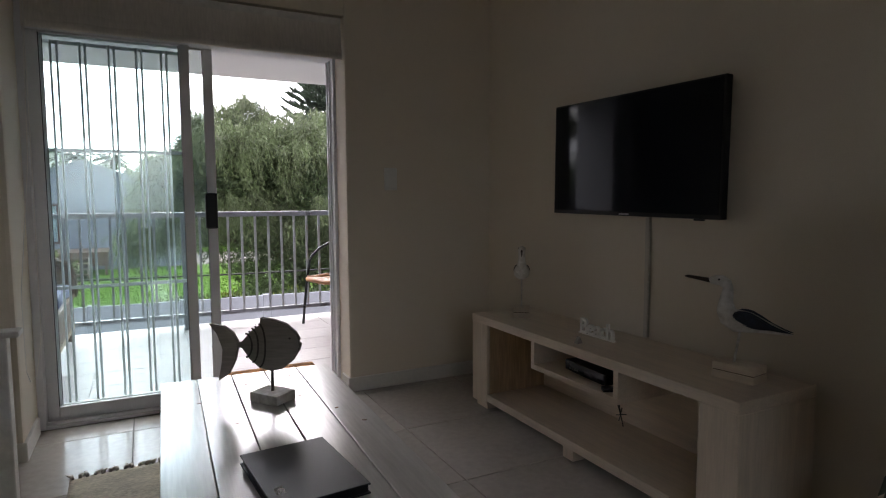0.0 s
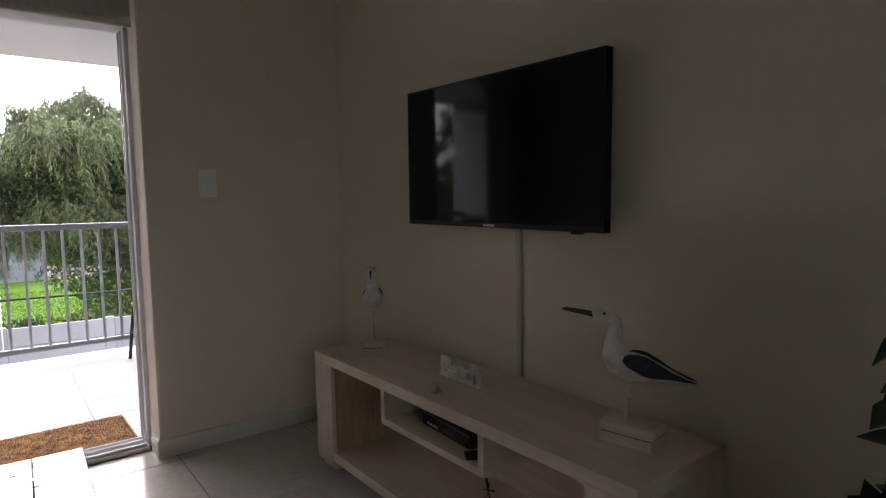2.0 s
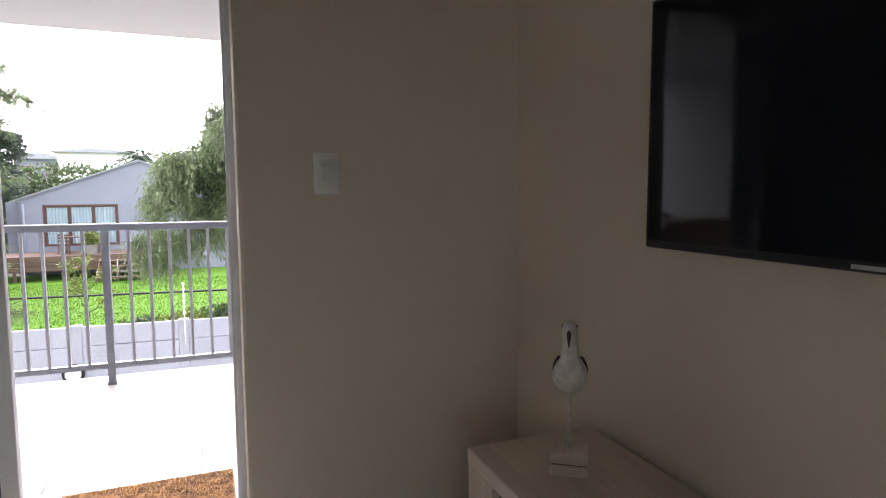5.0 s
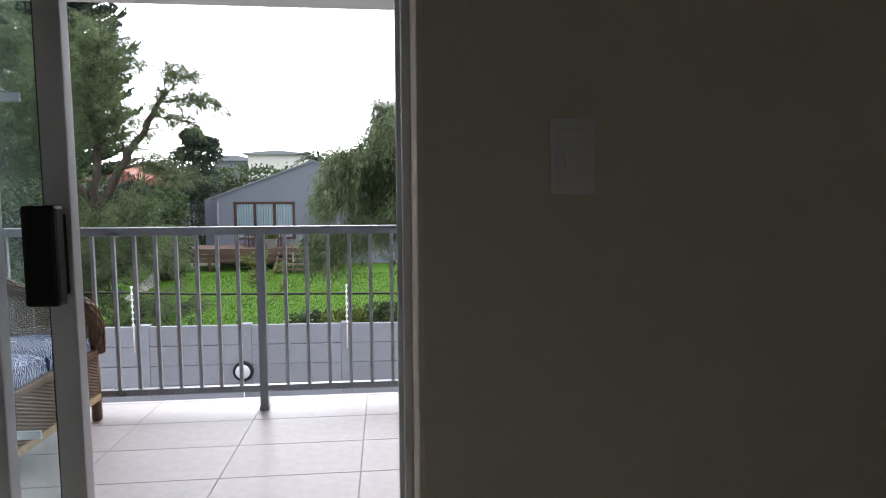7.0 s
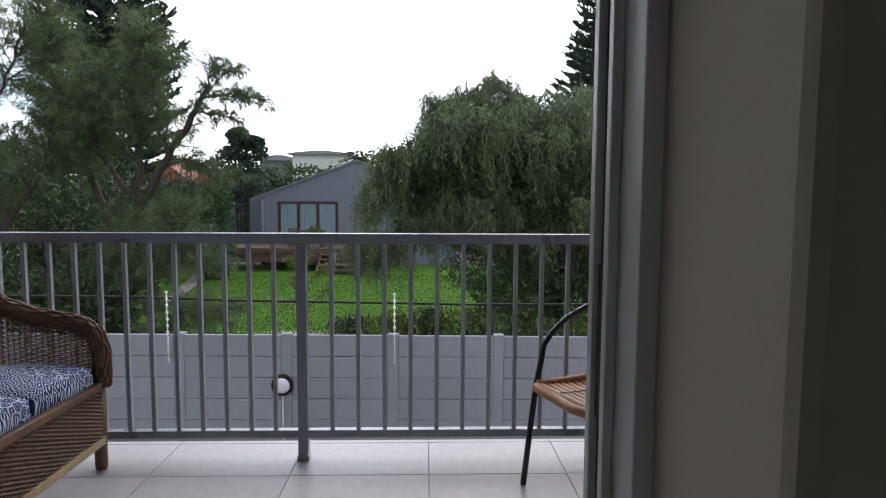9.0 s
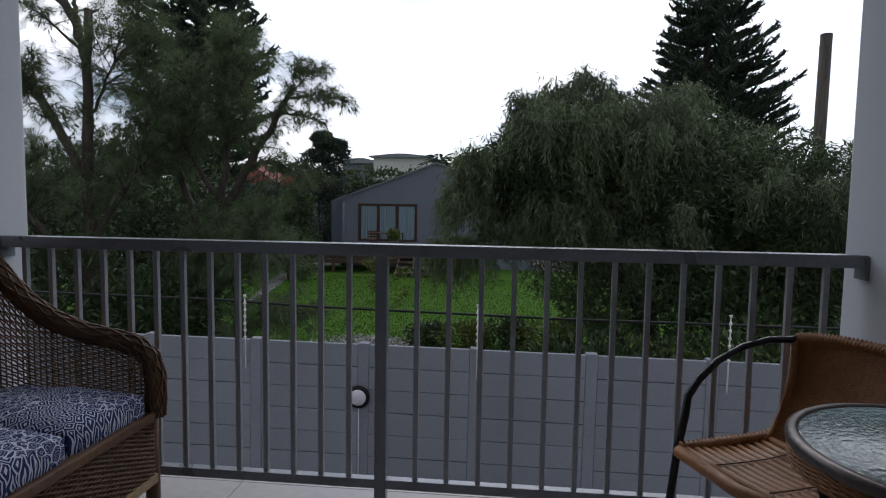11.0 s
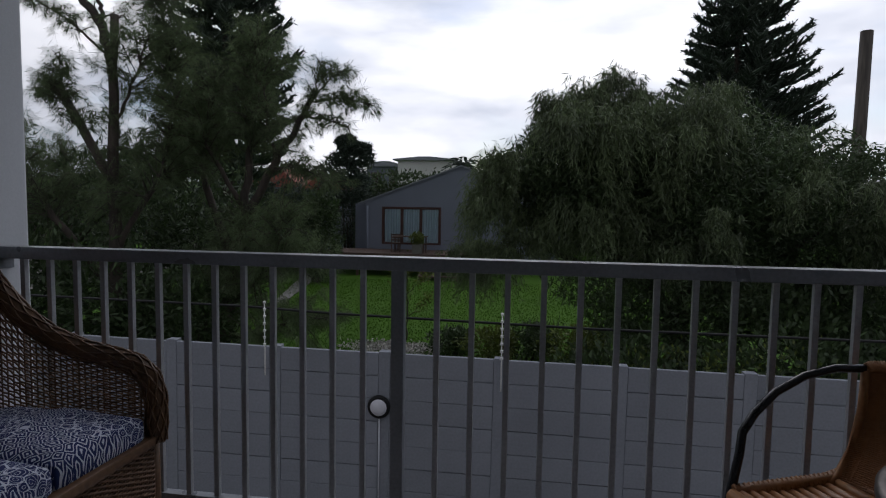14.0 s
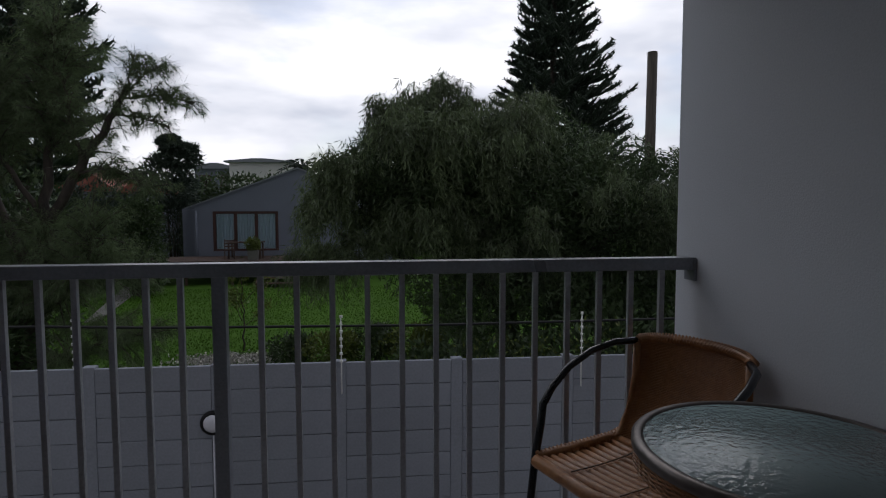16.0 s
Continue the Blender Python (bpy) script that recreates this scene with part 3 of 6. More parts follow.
def small_bird():
    g = thing("carved_shorebird", "small white carved shorebird standing on a split block", "ornament", pose(4.27, 5.955, 0.505, 0, 0, 145))
    body = [(0.079, 0.352, 0.008), (0.074, 0.359, 0.0125), (0.064, 0.364, 0.0165), (0.05, 0.361, 0.018), (0.045, 0.342, 0.0172), (0.046, 0.311, 0.0178), (0.047, 0.286, 0.022), (0.04, 0.259, 0.033), (0.018, 0.24, 0.0415), (-0.02, 0.238, 0.041), (-0.06, 0.245, 0.026), (-0.1, 0.25, 0.005)]
    part("body", body_along(B(), [p[:2] for p in body], [p[2] for p in body], 1.0, 20), CHALK, g)
    part("beak", body_along(B(), [(0.074, 0.362), (0.086, 0.348), (0.09, 0.324)], [0.0085, 0.0065, 0.002], 0.75, 8), BEAK, g, "dark drooping beak")
    for s in (-1, 1):
        part("eye", ball(B(), (s * 0.0155, 0.062, 0.367), (0.003, 0.0035, 0.0045), 8, 6), BLACK, g)
        w = B()
        prism(w, [(-0.0006, 0.244), (-0.0024, 0.258), (-0.0132, 0.269), (-0.0375, 0.272), (-0.069, 0.262), (-0.1185, 0.246), (-0.069, 0.234), (-0.033, 0.23)], min(s * 0.03, s * 0.0435), max(s * 0.03, s * 0.0435), "x", 0.003)
        for v in w.verts:
            v.co.x *= 1 - 0.5 * min(1, max(0, -v.co.y / 0.12)) - 5.0 * max(0, v.co.z - 0.247)
        part("wing", w, BEAK, g, "dark brown wing")
    part("rod", tube(B(), [(0, 0, 0.053), (0, 0.004, 0.215)], 0.004, 8), CHALK, g)
    blk = bx(B(), (-0.045, -0.045, 0), (0.045, 0.045, 0.026), 0.004)
    bx(blk, (-0.043, -0.044, 0.029), (0.044, 0.045, 0.056), 0.005)
    # the gap's shade again as a dark slab
    part("split", box_of((-0.04, -0.04, 0.0245), (0.04, 0.04, 0.0305)), KNOT, g, "split filled with dark colour for its shade")
    part("block", blk, WASH, g)
    return g


carved_gull()
small_bird()

sign = thing("letter_sign", "white wooden cut-out letters standing on the cabinet", "sign", pose(4.295, 5.40, 0.505))
M = Matrix(((0, 0, -1, 0), (-1, 0, 0, 0), (0, 1, 0, 0.004), (0, 0, 0, 1)))
lettering("letters", "Beach", 0.099, 0.014, WHITE, sign, M, 0.92, 0.0016)
part("base_strip", box_of((-0.009, -0.115, 0), (0.009, 0.115, 0.005), 0.001), WHITE, sign)
py = B()
prism(py, [(-0.016, 0.0), (0.016, 0.0), (0.006, 0.02), (0.0, 0.03), (-0.005, 0.018)], -0.012, 0.012, "y", 0.003)
ch = solid("shell", py, FISHW)
ch.location = (4.15, 5.35, 0.505)
tagged(ch, "small grey brown shell on the cabinet top", "shell")

# coffee table
TR = -1.5
ct = thing("coffee_table", "white stained plank coffee table with brown knots", "table", pose(2.84, 5.2, 0, 0, 0, TR))
pw = 0.646 / 5
for i in range(5):
    x0 = -0.323 + i * pw
    part("plank", box_of((x0 + 0.0015, -0.66, 0.385), (x0 + pw - 0.0015, 0.66, 0.42), 0.003), TABLEW, ct)
for nm, lo, hi in (("apron", (-0.26, -0.6, 0.3), (-0.235, 0.6, 0.385)), ("apron", (0.235, -0.6, 0.3), (0.26, 0.6, 0.385)), ("apron", (-0.235, -0.6, 0.3), (0.235, -0.575, 0.385)), ("apron", (-0.235, 0.575, 0.3), (0.235, 0.6, 0.385))):
    part(nm, box_of(lo, hi, 0.002), TABLEW, ct)
for x in (-0.25, 0.25):
    for y in (-0.59, 0.59):
        part("leg", box_of((x - 0.04, y - 0.04, 0), (x + 0.04, y + 0.04, 0.385), 0.004), WHITE, ct)
rk = random.Random(5)
for x, y in ((0.15, 0.55), (0.08, 0.59), (0.2, 0.44), (0.13, 0.28), (-0.03, 0.5), (-0.2, 0.35), (0.27, -0.05), (-0.1, 0.1), (0.22, 0.1)):
    k = lathe(B(), [(0.002, -0.002), (0.008, 0.0), (0.0085, 0.0006), (0.003, 0.0008)], 10)
    for v in k.verts:
        v.co.y *= 0.65
    o = part("knot", k, KNOT, ct)
    o.location = (x, y, 0.42)
    o.rotation_euler.z = rk.uniform(-0.5, 0.5)

fish = thing("wooden_fish", "grey carved wooden fish ornament on a white block", "ornament", pose(2.885, 5.475, 0.42, 0, 0, -29))
part("body", prism(B(), [(0.107, 0.203), (0.096, 0.211), (0.102, 0.219), (0.088, 0.245), (0.055, 0.274), (0.01, 0.29), (-0.034, 0.295), (-0.036, 0.272), (-0.07, 0.247), (-0.1, 0.213), (-0.118, 0.206), (-0.118, 0.193), (-0.1, 0.188), (-0.075, 0.15), (-0.04, 0.118), (0.0, 0.107), (0.04, 0.115), (0.078, 0.145), (0.1, 0.18)], -0.016, 0.016, "y", 0.005), FISHW, fish)
part("tail", prism(B(), [(-0.115, 0.206), (-0.133, 0.242), (-0.165, 0.266), (-0.218, 0.274), (-0.19, 0.238), (-0.172, 0.185), (-0.176, 0.135), (-0.19, 0.07), (-0.152, 0.094), (-0.128, 0.142), (-0.115, 0.193)], -0.012, 0.012, "y", 0.004), FISHW, fish)
for k, (x, h) in enumerate(((-0.026, 0.15), (-0.051, 0.118), (-0.073, 0.082))):
    pts = [(x + 0.022 * math.cos(math.pi * (t - 0.5)) - 0.012, 0.2 + h * 0.5 * math.sin(math.pi * (t - 0.5)) * 1.02) for t in [i / 10 for i in range(11)]]
    for side in (-1, 1):
        part("stripe", tube(B(), [(a, side * 0.0155, b) for a, b in pts], 0.0035, 6), FISHD, fish)
part("eye", lathe(B(), [(0.001, 0), (0.004, 0.0), (0.004, 0.001)], 10), FISHD, fish).matrix_basis = pose(0.07, -0.0162, 0.225, 90)
part("rod", tube(B(), [(0, 0, 0.033), (0, 0, 0.112)], 0.006, 8), FISHW, fish)
part("block", box_of((-0.062, -0.048, 0), (0.062, 0.048, 0.034), 0.003), CHALK, fish).rotation_euler.z = radians(-25)

fo = thing("black_folder", "black leather covered folder lying on the coffee table", "folder", pose(2.835, 4.835, 0.42, 0, 0, 5))
part("cover", box_of((-0.115, -0.165, 0.022), (0.115, 0.165, 0.027), 0.002), FOLDER, fo)
part("pages", box_of((-0.108, -0.16, 0.004), (0.11, 0.16, 0.022)), FOLDER, fo)
part("cover", box_of((-0.115, -0.165, 0), (0.115, 0.165, 0.004), 0.0015), FOLDER, fo)
lettering("lettering", "VIS", 0.03, 0.0006, PLASTIC, fo, pose(-0.092, -0.085, 0.0274, 0, 0, -90), 1.0, 0.0006)

# rug with a knotted fringe
rug = thing("rug", "beige woven cotton rug with a knotted fringe", "rug", pose(2.83, 5.35, 0, 0, 0, 2.0))
rb = B()
nx, ny = 40, 46
grid = [[rb.verts.new((-0.61 + 1.22 * i / nx, -0.8 + 1.58 * j / ny, 0.008 + 0.004 * noise.noise((i * 0.3, j * 0.12, 1.7)))) for i in range(nx + 1)] for j in range(ny + 1)]
for j in range(ny):
    for i in range(nx):
        rb.faces.new((grid[j][i], grid[j][i + 1], grid[j + 1][i + 1], grid[j + 1][i])).smooth = True
low = [rb.verts.new((x, y, 0.0005)) for x, y in ((-0.61, -0.8), (0.61, -0.8), (0.61, 0.78), (-0.61, 0.78))]
rb.faces.new(list(reversed(low)))
for a, b, seq in ((0, 1, [grid[0][i] for i in range(nx + 1)]), (1, 2, [grid[j][nx] for j in range(ny + 1)]), (2, 3, [grid[ny][nx - i] for i in range(nx + 1)]), (3, 0, [grid[ny - j][0] for j in range(ny + 1)])):
    rb.faces.new([low[a], low[b]] + list(reversed(seq)))
part("weave", rb, RUG, rug)
rf = random.Random(3)
for i in range(46):
    x = -0.6 + 1.2 * i / 45
    t = B()
    d = rf.uniform(-0.02, 0.02)
    tube(t, [(x, 0.775, 0.008), (x + d * 0.3, 0.79, 0.014), (x + d * 0.6, 0.802, 0.009)], [0.006, 0.0085, 0.005], 6)
    for s in (-1, 0, 1):
        tube(t, [(x + d * 0.6, 0.8, 0.009), (x + d + s * 0.006, 0.82, 0.006), (x + d * 1.5 + s * 0.011, 0.836 + rf.uniform(-0.006, 0.01), 0.004)], [0.004, 0.004, 0.002], 5)
    part("tassel", t, FRINGE, rug)

# blind gathered above the door
bl = thing("roman_blind", "white fabric blind gathered up above the balcony door", "blind", pose(2.0, 6.70, 0))
part("headrail", box_of((0.045, -0.03, 2.09), (1.53, 0.03, 2.14), 0.003), WHITE, bl)
for k in range(4):
    f = B()
    n = 30
    y0 = -0.034 - 0.004 * k
    z1, z0 = 2.1 - 0.05 * k, 1.912 + 0.004 * (3 - k)
    a = [[f.verts.new((0.048 + 1.48 * i / n, y0 + 0.004 * math.sin(i * 1.3 + k) * j - 0.008 * math.sin(j * math.pi), z1 + (z0 - z1) * j + 0.003 * math.sin(i * 0.6 + k * 2) * j)) for i in range(n + 1)] for j in (0, 0.25, 0.5, 0.75, 1.0)]
    b = [[f.verts.new((0.048 + 1.48 * i / n, y0 + 0.012, z1 + (z0 - z1) * j)) for i in range(n + 1)] for j in (0, 0.25, 0.5, 0.75, 1.0)]
    for r in (a, b):
        for p, q in zip(r, r[1:]):
            for i in range(n):
                f.faces.new((p[i], p[i + 1], q[i + 1], q[i])).smooth = True
    for i in range(n):
        f.faces.new((a[-1][i], a[-1][i + 1], b[-1][i + 1], b[-1][i]))
    part("fold", f, FABRIC, bl)
part("cord", tube(B(), [(0.06, -0.05, 2.08), (0.058, -0.06, 1.2), (0.055, -0.065, 0.5), (0.03, -0.08, 0.32), (0.01, -0.1, 0.3), (0.0, -0.13, 0.36), (0.0, -0.14, 0.7), (0.045, -0.07, 1.3), (0.06, -0.05, 2.08)], 0.0018, 5), PLASTIC, bl)

# white armchair beside the pier
ac = thing("armchair", "white painted wooden armchair with a blue cushion", "armchair", pose(1.735, 5.6, 0))
for y in (-0.36, 0.36):
    part("armrest", box_of((-0.33, y - 0.045, 0.64), (0.355, y + 0.045, 0.664), 0.01), WHITE, ac)
    part("front_post", box_of((0.21, y - 0.03, 0), (0.315, y + 0.03, 0.64), 0.006), WHITE, ac)
    part("back_post", box_of((-0.33, y - 0.03, 0), (-0.27, y + 0.03, 0.9), 0.006), WHITE, ac)
    part("side_board", box_of((-0.27, y - 0.012, 0.2), (0.21, y + 0.012, 0.36), 0.003), WHITE, ac)
part("front_board", box_of((0.22, -0.33, 0.2), (0.25, 0.33, 0.36), 0.004), WHITE, ac)
part("seat_board", box_of((-0.27, -0.33, 0.34), (0.22, 0.33, 0.36)), WHITE, ac)
part("back_board", box_of((-0.32, -0.33, 0.4), (-0.29, 0.33, 0.88), 0.005), WHITE, ac)
part("cushion", bx(B(), (-0.27, -0.32, 0.36), (0.285, 0.32, 0.485), 0.045), BLUE, ac, "bright blue seat cushion")

# leafy plant in the corner past the cabinet
pl = thing("potted_plant", "tall dark green leafy plant in a grey pot", "plant", pose(4.222, 3.975, 0) @ Matrix.Diagonal((0.92, 0.92, 0.95, 1)))
part("pot", lathe(B(), [(0.1, 0), (0.13, 0.02), (0.15, 0.26), (0.155, 0.3), (0.14, 0.3), (0.13, 0.25)], 24), POT, pl)
part("stem", tube(B(), [(0, 0, 0.2), (0.01, -0.01, 0.6), (-0.01, 0.01, 0.9), (0.0, 0.0, 1.2)], [0.018, 0.015, 0.01, 0.004], 8), STEM, pl)
rp = random.Random(11)
for i in range(170):
    z = 0.42 + 0.78 * (i / 170) + rp.uniform(-0.03, 0.03)
    a = i * 2.4 + rp.uniform(-0.3, 0.3)
    reach = (0.18 - 0.08 * (i / 170)) * rp.uniform(0.6, 1.1)
    tip = rp.uniform(0.08, 0.13)
    droop = rp.uniform(-1.0, 0.05)
    lf = B()
    o = Vector((math.cos(a), math.sin(a), 0))
    side = Vector((-math.sin(a), math.cos(a), 0))
    base = Vector((0, 0, z - 0.04)) + o * 0.01
    start = Vector((0, 0, z)) + o * (reach - 0.06)
    tube(lf, [base, start], 0.0025, 4)
    row = []
    w = tip * rp.uniform(0.5, 0.72)
    teeth = i % 3 == 0
    for k in range(7):
        s = k / 6
        c = start + o * tip * s + Vector((0, 0, droop * tip * s * s))
        hwid = w * math.sin(math.pi * min(1, 0.08 + s * 0.92)) ** 0.8 if k < 6 else 0.0015
        if teeth and k % 2 and k > 1:
            hwid *= 1.5
        up = Vector((0, 0, 0.3 * hwid))
        row.append((lf.verts.new(c - side * hwid + up), lf.verts.new(c), lf.verts.new(c + side * hwid + up)))
    for p, q in zip(row, row[1:]):
        lf.faces.new((p[0], p[1], q[1], q[0])).smooth = True
        lf.faces.new((p[1], p[2], q[2], q[1])).smooth = True
    part("leaf", lf, LEAFDK, pl)

# burglar grille outside the fixed pane
gr = thing("burglar_grille", "white painted steel burglar grille with its glass reflection built as paired bars", "grille", pose(2.02, 6.958, 0), kind="structure")
# bars come in pairs: one bar and its reflection in the glass, built solid
for x in (0.1, 0.128, 0.226, 0.25, 0.355, 0.379, 0.481, 0.506, 0.6, 0.626):
    part("bar", tube(B(), [(x, 0, 0.03), (x, 0, 1.93)], 0.0058, 8), GRILLE, gr)
for z in (0.05, 0.68, 1.386, 1.92):
    part("cross_bar", box_of((0.0, -0.003, z - 0.009), (0.74, 0.003, z + 0.009), 0.001), GRILLE, gr)

# ---- balcony: things ----
WICK = mat("brown woven wicker", (0.20, 0.105, 0.05), 0.45, vary=0.3, grain=60, blotch=7, bump=0.2, second=(0.09, 0.046, 0.022))
WICKL = mat("honey wicker", (0.41, 0.19, 0.07), 0.4, vary=0.25, grain=60, blotch=7, bump=0.15, second=(0.24, 0.1, 0.035))
BAMBOO = mat("pale bamboo strip", (0.45, 0.32, 0.17), 0.5, vary=0.15, grain=30, bump=0.1)
DARKTUBE = mat("black enamelled tube", (0.012, 0.013, 0.016), 0.25, vary=0.1, grain=80, bump=0.02)
RIM = mat("bronze grey rim", (0.13, 0.11, 0.10), 0.35, metal=0.5, vary=0.15, grain=50)
RIPPLE = glass_mat("rippled glass", (0.76, 0.85, 0.85), 0.05, 1.0, 66, 0.56, ior=2.5, deep=0.009)
COIR = mat("orange brown coir", (0.50, 0.27, 0.10), 0.95, vary=0.3, grain=34, blotch=16, bump=0.8, second=(0.17, 0.085, 0.045))
NAVYCLOTH = bpy.data.materials.new("navy and white patterned cotton")
NAVYCLOTH.use_nodes = True
n_, l_ = NAVYCLOTH.node_tree.nodes, NAVYCLOTH.node_tree.links
b_ = n_["Principled BSDF"]
b_.inputs["Roughness"].default_value = 0.9
co_, v1, v2, mp_ = n_.new("ShaderNodeTexCoord"), n_.new("ShaderNodeTexVoronoi"), n_.new("ShaderNodeTexVoronoi"), n_.new("ShaderNodeMapping")
nz_, vm_ = n_.new("ShaderNodeTexNoise"), n_.new("ShaderNodeMix")
nz_.inputs["Scale"].default_value = 9
vm_.data_type = "VECTOR"
vm_.inputs[0].default_value = 0.06
l_.new(co_.outputs["Object"], nz_.inputs["Vector"])
l_.new(co_.outputs["Object"], vm_.inputs[4])
l_.new(nz_.outputs["Color"], vm_.inputs[5])
l_.new(vm_.outputs[1], mp_.inputs["Vector"])
mp_.inputs["Scale"].default_value = (1, 0.7, 1)
v1.feature, v2.feature = "DISTANCE_TO_EDGE", "F1"
v1.inputs["Scale"].default_value, v2.inputs["Scale"].default_value = 36, 36
l_.new(mp_.outputs[0], v1.inputs["Vector"])
l_.new(mp_.outputs[0], v2.inputs["Vector"])
edge, ring, wv = n_.new("ShaderNodeMath"), n_.new("ShaderNodeMath"), n_.new("ShaderNodeMath")
edge.operation, edge.inputs[1].default_value = "LESS_THAN", 0.05
wv.operation, wv.inputs[1].default_value = "MULTIPLY", 30.0
sn = n_.new("ShaderNodeMath")
sn.operation = "SINE"
ring.operation, ring.inputs[1].default_value = "GREATER_THAN", 0.87
mxm = n_.new("ShaderNodeMath")
mxm.operation = "MAXIMUM"
l_.new(v1.outputs["Distance"], edge.inputs[0])
l_.new(v2.outputs["Distance"], wv.inputs[0])
l_.new(wv.outputs[0], sn.inputs[0])
l_.new(sn.outputs[0], ring.inputs[0])
l_.new(edge.outputs[0], mxm.inputs[0])
l_.new(ring.outputs[0], mxm.inputs[1])
# patches of concentric diamonds among the scales
xyz, low_n = n_.new("ShaderNodeSeparateXYZ"), n_.new("ShaderNodeTexNoise")
l_.new(vm_.outputs[1], xyz.inputs[0])
low_n.inputs["Scale"].default_value, low_n.inputs["Detail"].default_value = 4.5, 0
l_.new(co_.outputs["Object"], low_n.inputs["Vector"])
pings = []
for axis, period in (("X", 0.024), ("Y", 0.018)):
    pg = n_.new("ShaderNodeMath")
    pg.operation, pg.inputs[1].default_value = "PINGPONG", period
    l_.new(xyz.outputs[axis], pg.inputs[0])
    pings.append(pg)
dsum, dsin, dcut, pick = [n_.new("ShaderNodeMath") for _ in range(4)]
dsum.operation, dsin.operation, dcut.operation, pick.operation = "ADD", "SINE", "GREATER_THAN", "GREATER_THAN"
scale_d = n_.new("ShaderNodeMath")
scale_d.operation, scale_d.inputs[1].default_value = "MULTIPLY", 520.0
l_.new(pings[0].outputs[0], dsum.inputs[0])
l_.new(pings[1].outputs[0], dsum.inputs[1])
l_.new(dsum.outputs[0], scale_d.inputs[0])
l_.new(scale_d.outputs[0], dsin.inputs[0])
l_.new(dsin.outputs[0], dcut.inputs[0])
dcut.inputs[1].default_value, pick.inputs[1].default_value = 0.42, 0.57
l_.new(low_n.outputs["Fac"], pick.inputs[0])
which = n_.new("ShaderNodeMix")
l_.new(pick.outputs[0], which.inputs[0])
l_.new(mxm.outputs[0], which.inputs[2])
l_.new(dcut.outputs[0], which.inputs[3])
cm_ = n_.new("ShaderNodeMix")
cm_.data_type = "RGBA"
cm_.inputs[6].default_value, cm_.inputs[7].default_value = (0.012, 0.026, 0.12, 1), (0.60, 0.64, 0.74, 1)
l_.new(which.outputs[0], cm_.inputs[0])
l_.new(cm_.outputs[2], b_.inputs["Base Color"])


def weave(bm, place, normal, rows, cols, r, amp, phase=0):
    """Strands along u that pass over and under stakes along v."""
    for j in range(rows):
        v = (j + 0.5) / rows
        pts = []
        for i in range(2 * cols + 1):
            u = i / (2 * cols)
            sgn = 1 if (i // 2 + j + phase) % 2 else -1
            off = amp * sgn if i % 2 else 0
            pts.append(place(u, v) + normal(u, v) * off)
        tube(bm, pts, r, 4, False)
    for i in range(cols + 1):
        u = min(1, (i + 0.25) / cols)
        tube(bm, [place(u, k / 6) for k in range(7)], r * 0.8, 4, False)
    return bm


def flat(p, du, dv):
    p, du, dv = Vector(p), Vector(du), Vector(dv)
    nn = du.cross(dv).normalized()
    return (lambda u, v: p + du * u + dv * v), (lambda u, v: nn)


# wicker sofa against the side wall
SY0, SY1 = 7.6, 8.95
sf = thing("wicker_sofa", "brown wicker sofa with a navy patterned cushion", "sofa", pose(1.31, SY0, 0))
SL = SY1 - SY0
def arm_z(x):
    pts = ((0.0, 0.945), (0.06, 0.87), (0.14, 0.79), (0.25, 0.72), (0.38, 0.675), (0.52, 0.65), (0.6, 0.63), (0.645, 0.58), (0.66, 0.5))
    for a, b in zip(pts, pts[1:]):
        if x <= b[0]:
            return a[1] + (b[1] - a[1]) * (x - a[0]) / (b[0] - a[0])
    return pts[-1][1]
ARM = [(0.0, 0.94), (0.06, 0.87), (0.14, 0.79), (0.25, 0.72), (0.38, 0.675), (0.5, 0.655), (0.585, 0.635), (0.635, 0.59), (0.655, 0.52), (0.655, 0.43), (0.65, 0.36)]
for y in (0.045, SL - 0.045):
    rim = B()
    prof = [Vector((x, y, z)) for x, z in ARM]
    # a thick roll bound in turns of cane
    fine = []
    for a, b in zip(prof, prof[1:]):
        for k in range(7):
            fine.append(a.lerp(b, k / 7))
    tube(rim, fine, 0.034, 10)
    for q in range(32):
        ph, tw_ = q * 2 * math.pi / 16, 0.11 if q % 2 else -0.11
        pts = []
        for i, p in enumerate(fine):
            d = (fine[min(i + 1, len(fine) - 1)] - fine[max(i - 1, 0)]).normalized()
            sidev = Vector((0, 1, 0))
            upv = d.cross(sidev)
            aa = ph + i * tw_
            pts.append(p + (sidev * math.cos(aa) + upv * math.sin(aa)) * (0.036 + 0.0016 * math.sin(i * 1.8 + q)))
        tube(rim, pts, 0.0034, 4, False)
    tagged(part("arm_roll", rim, WICK, sf), kind="stuff")
    P = lambda u, v, y=y: Vector((0.02 + 0.62 * u, y, 0.36 + (arm_z(0.02 + 0.62 * u) - 0.36) * v))
    tagged(part("arm_panel", weave(B(), P, lambda u, v: Vector((0, 1, 0)), 34, 26, 0.0034, 0.0045), WICK, sf), kind="stuff")
back_p, back_n = flat((0.0, 0.03, 0.36), (0, SL - 0.06, 0), (0.0, 0, 0.58))
tagged(part("back_panel", weave(B(), back_p, back_n, 56, 40, 0.0045, 0.005), WICK, sf), kind="stuff")
part("back_lining", box_of((-0.004, 0.02, 0.3), (0.002, SL - 0.02, 0.93)), WICK, sf)
tb = B()
pts = [Vector((0.0, 0.045 + (SL - 0.09) * k / 40, 0.94 + 0.03 * math.sin(math.pi * k / 40))) for k in range(41)]
tube(tb, pts, 0.034, 10)
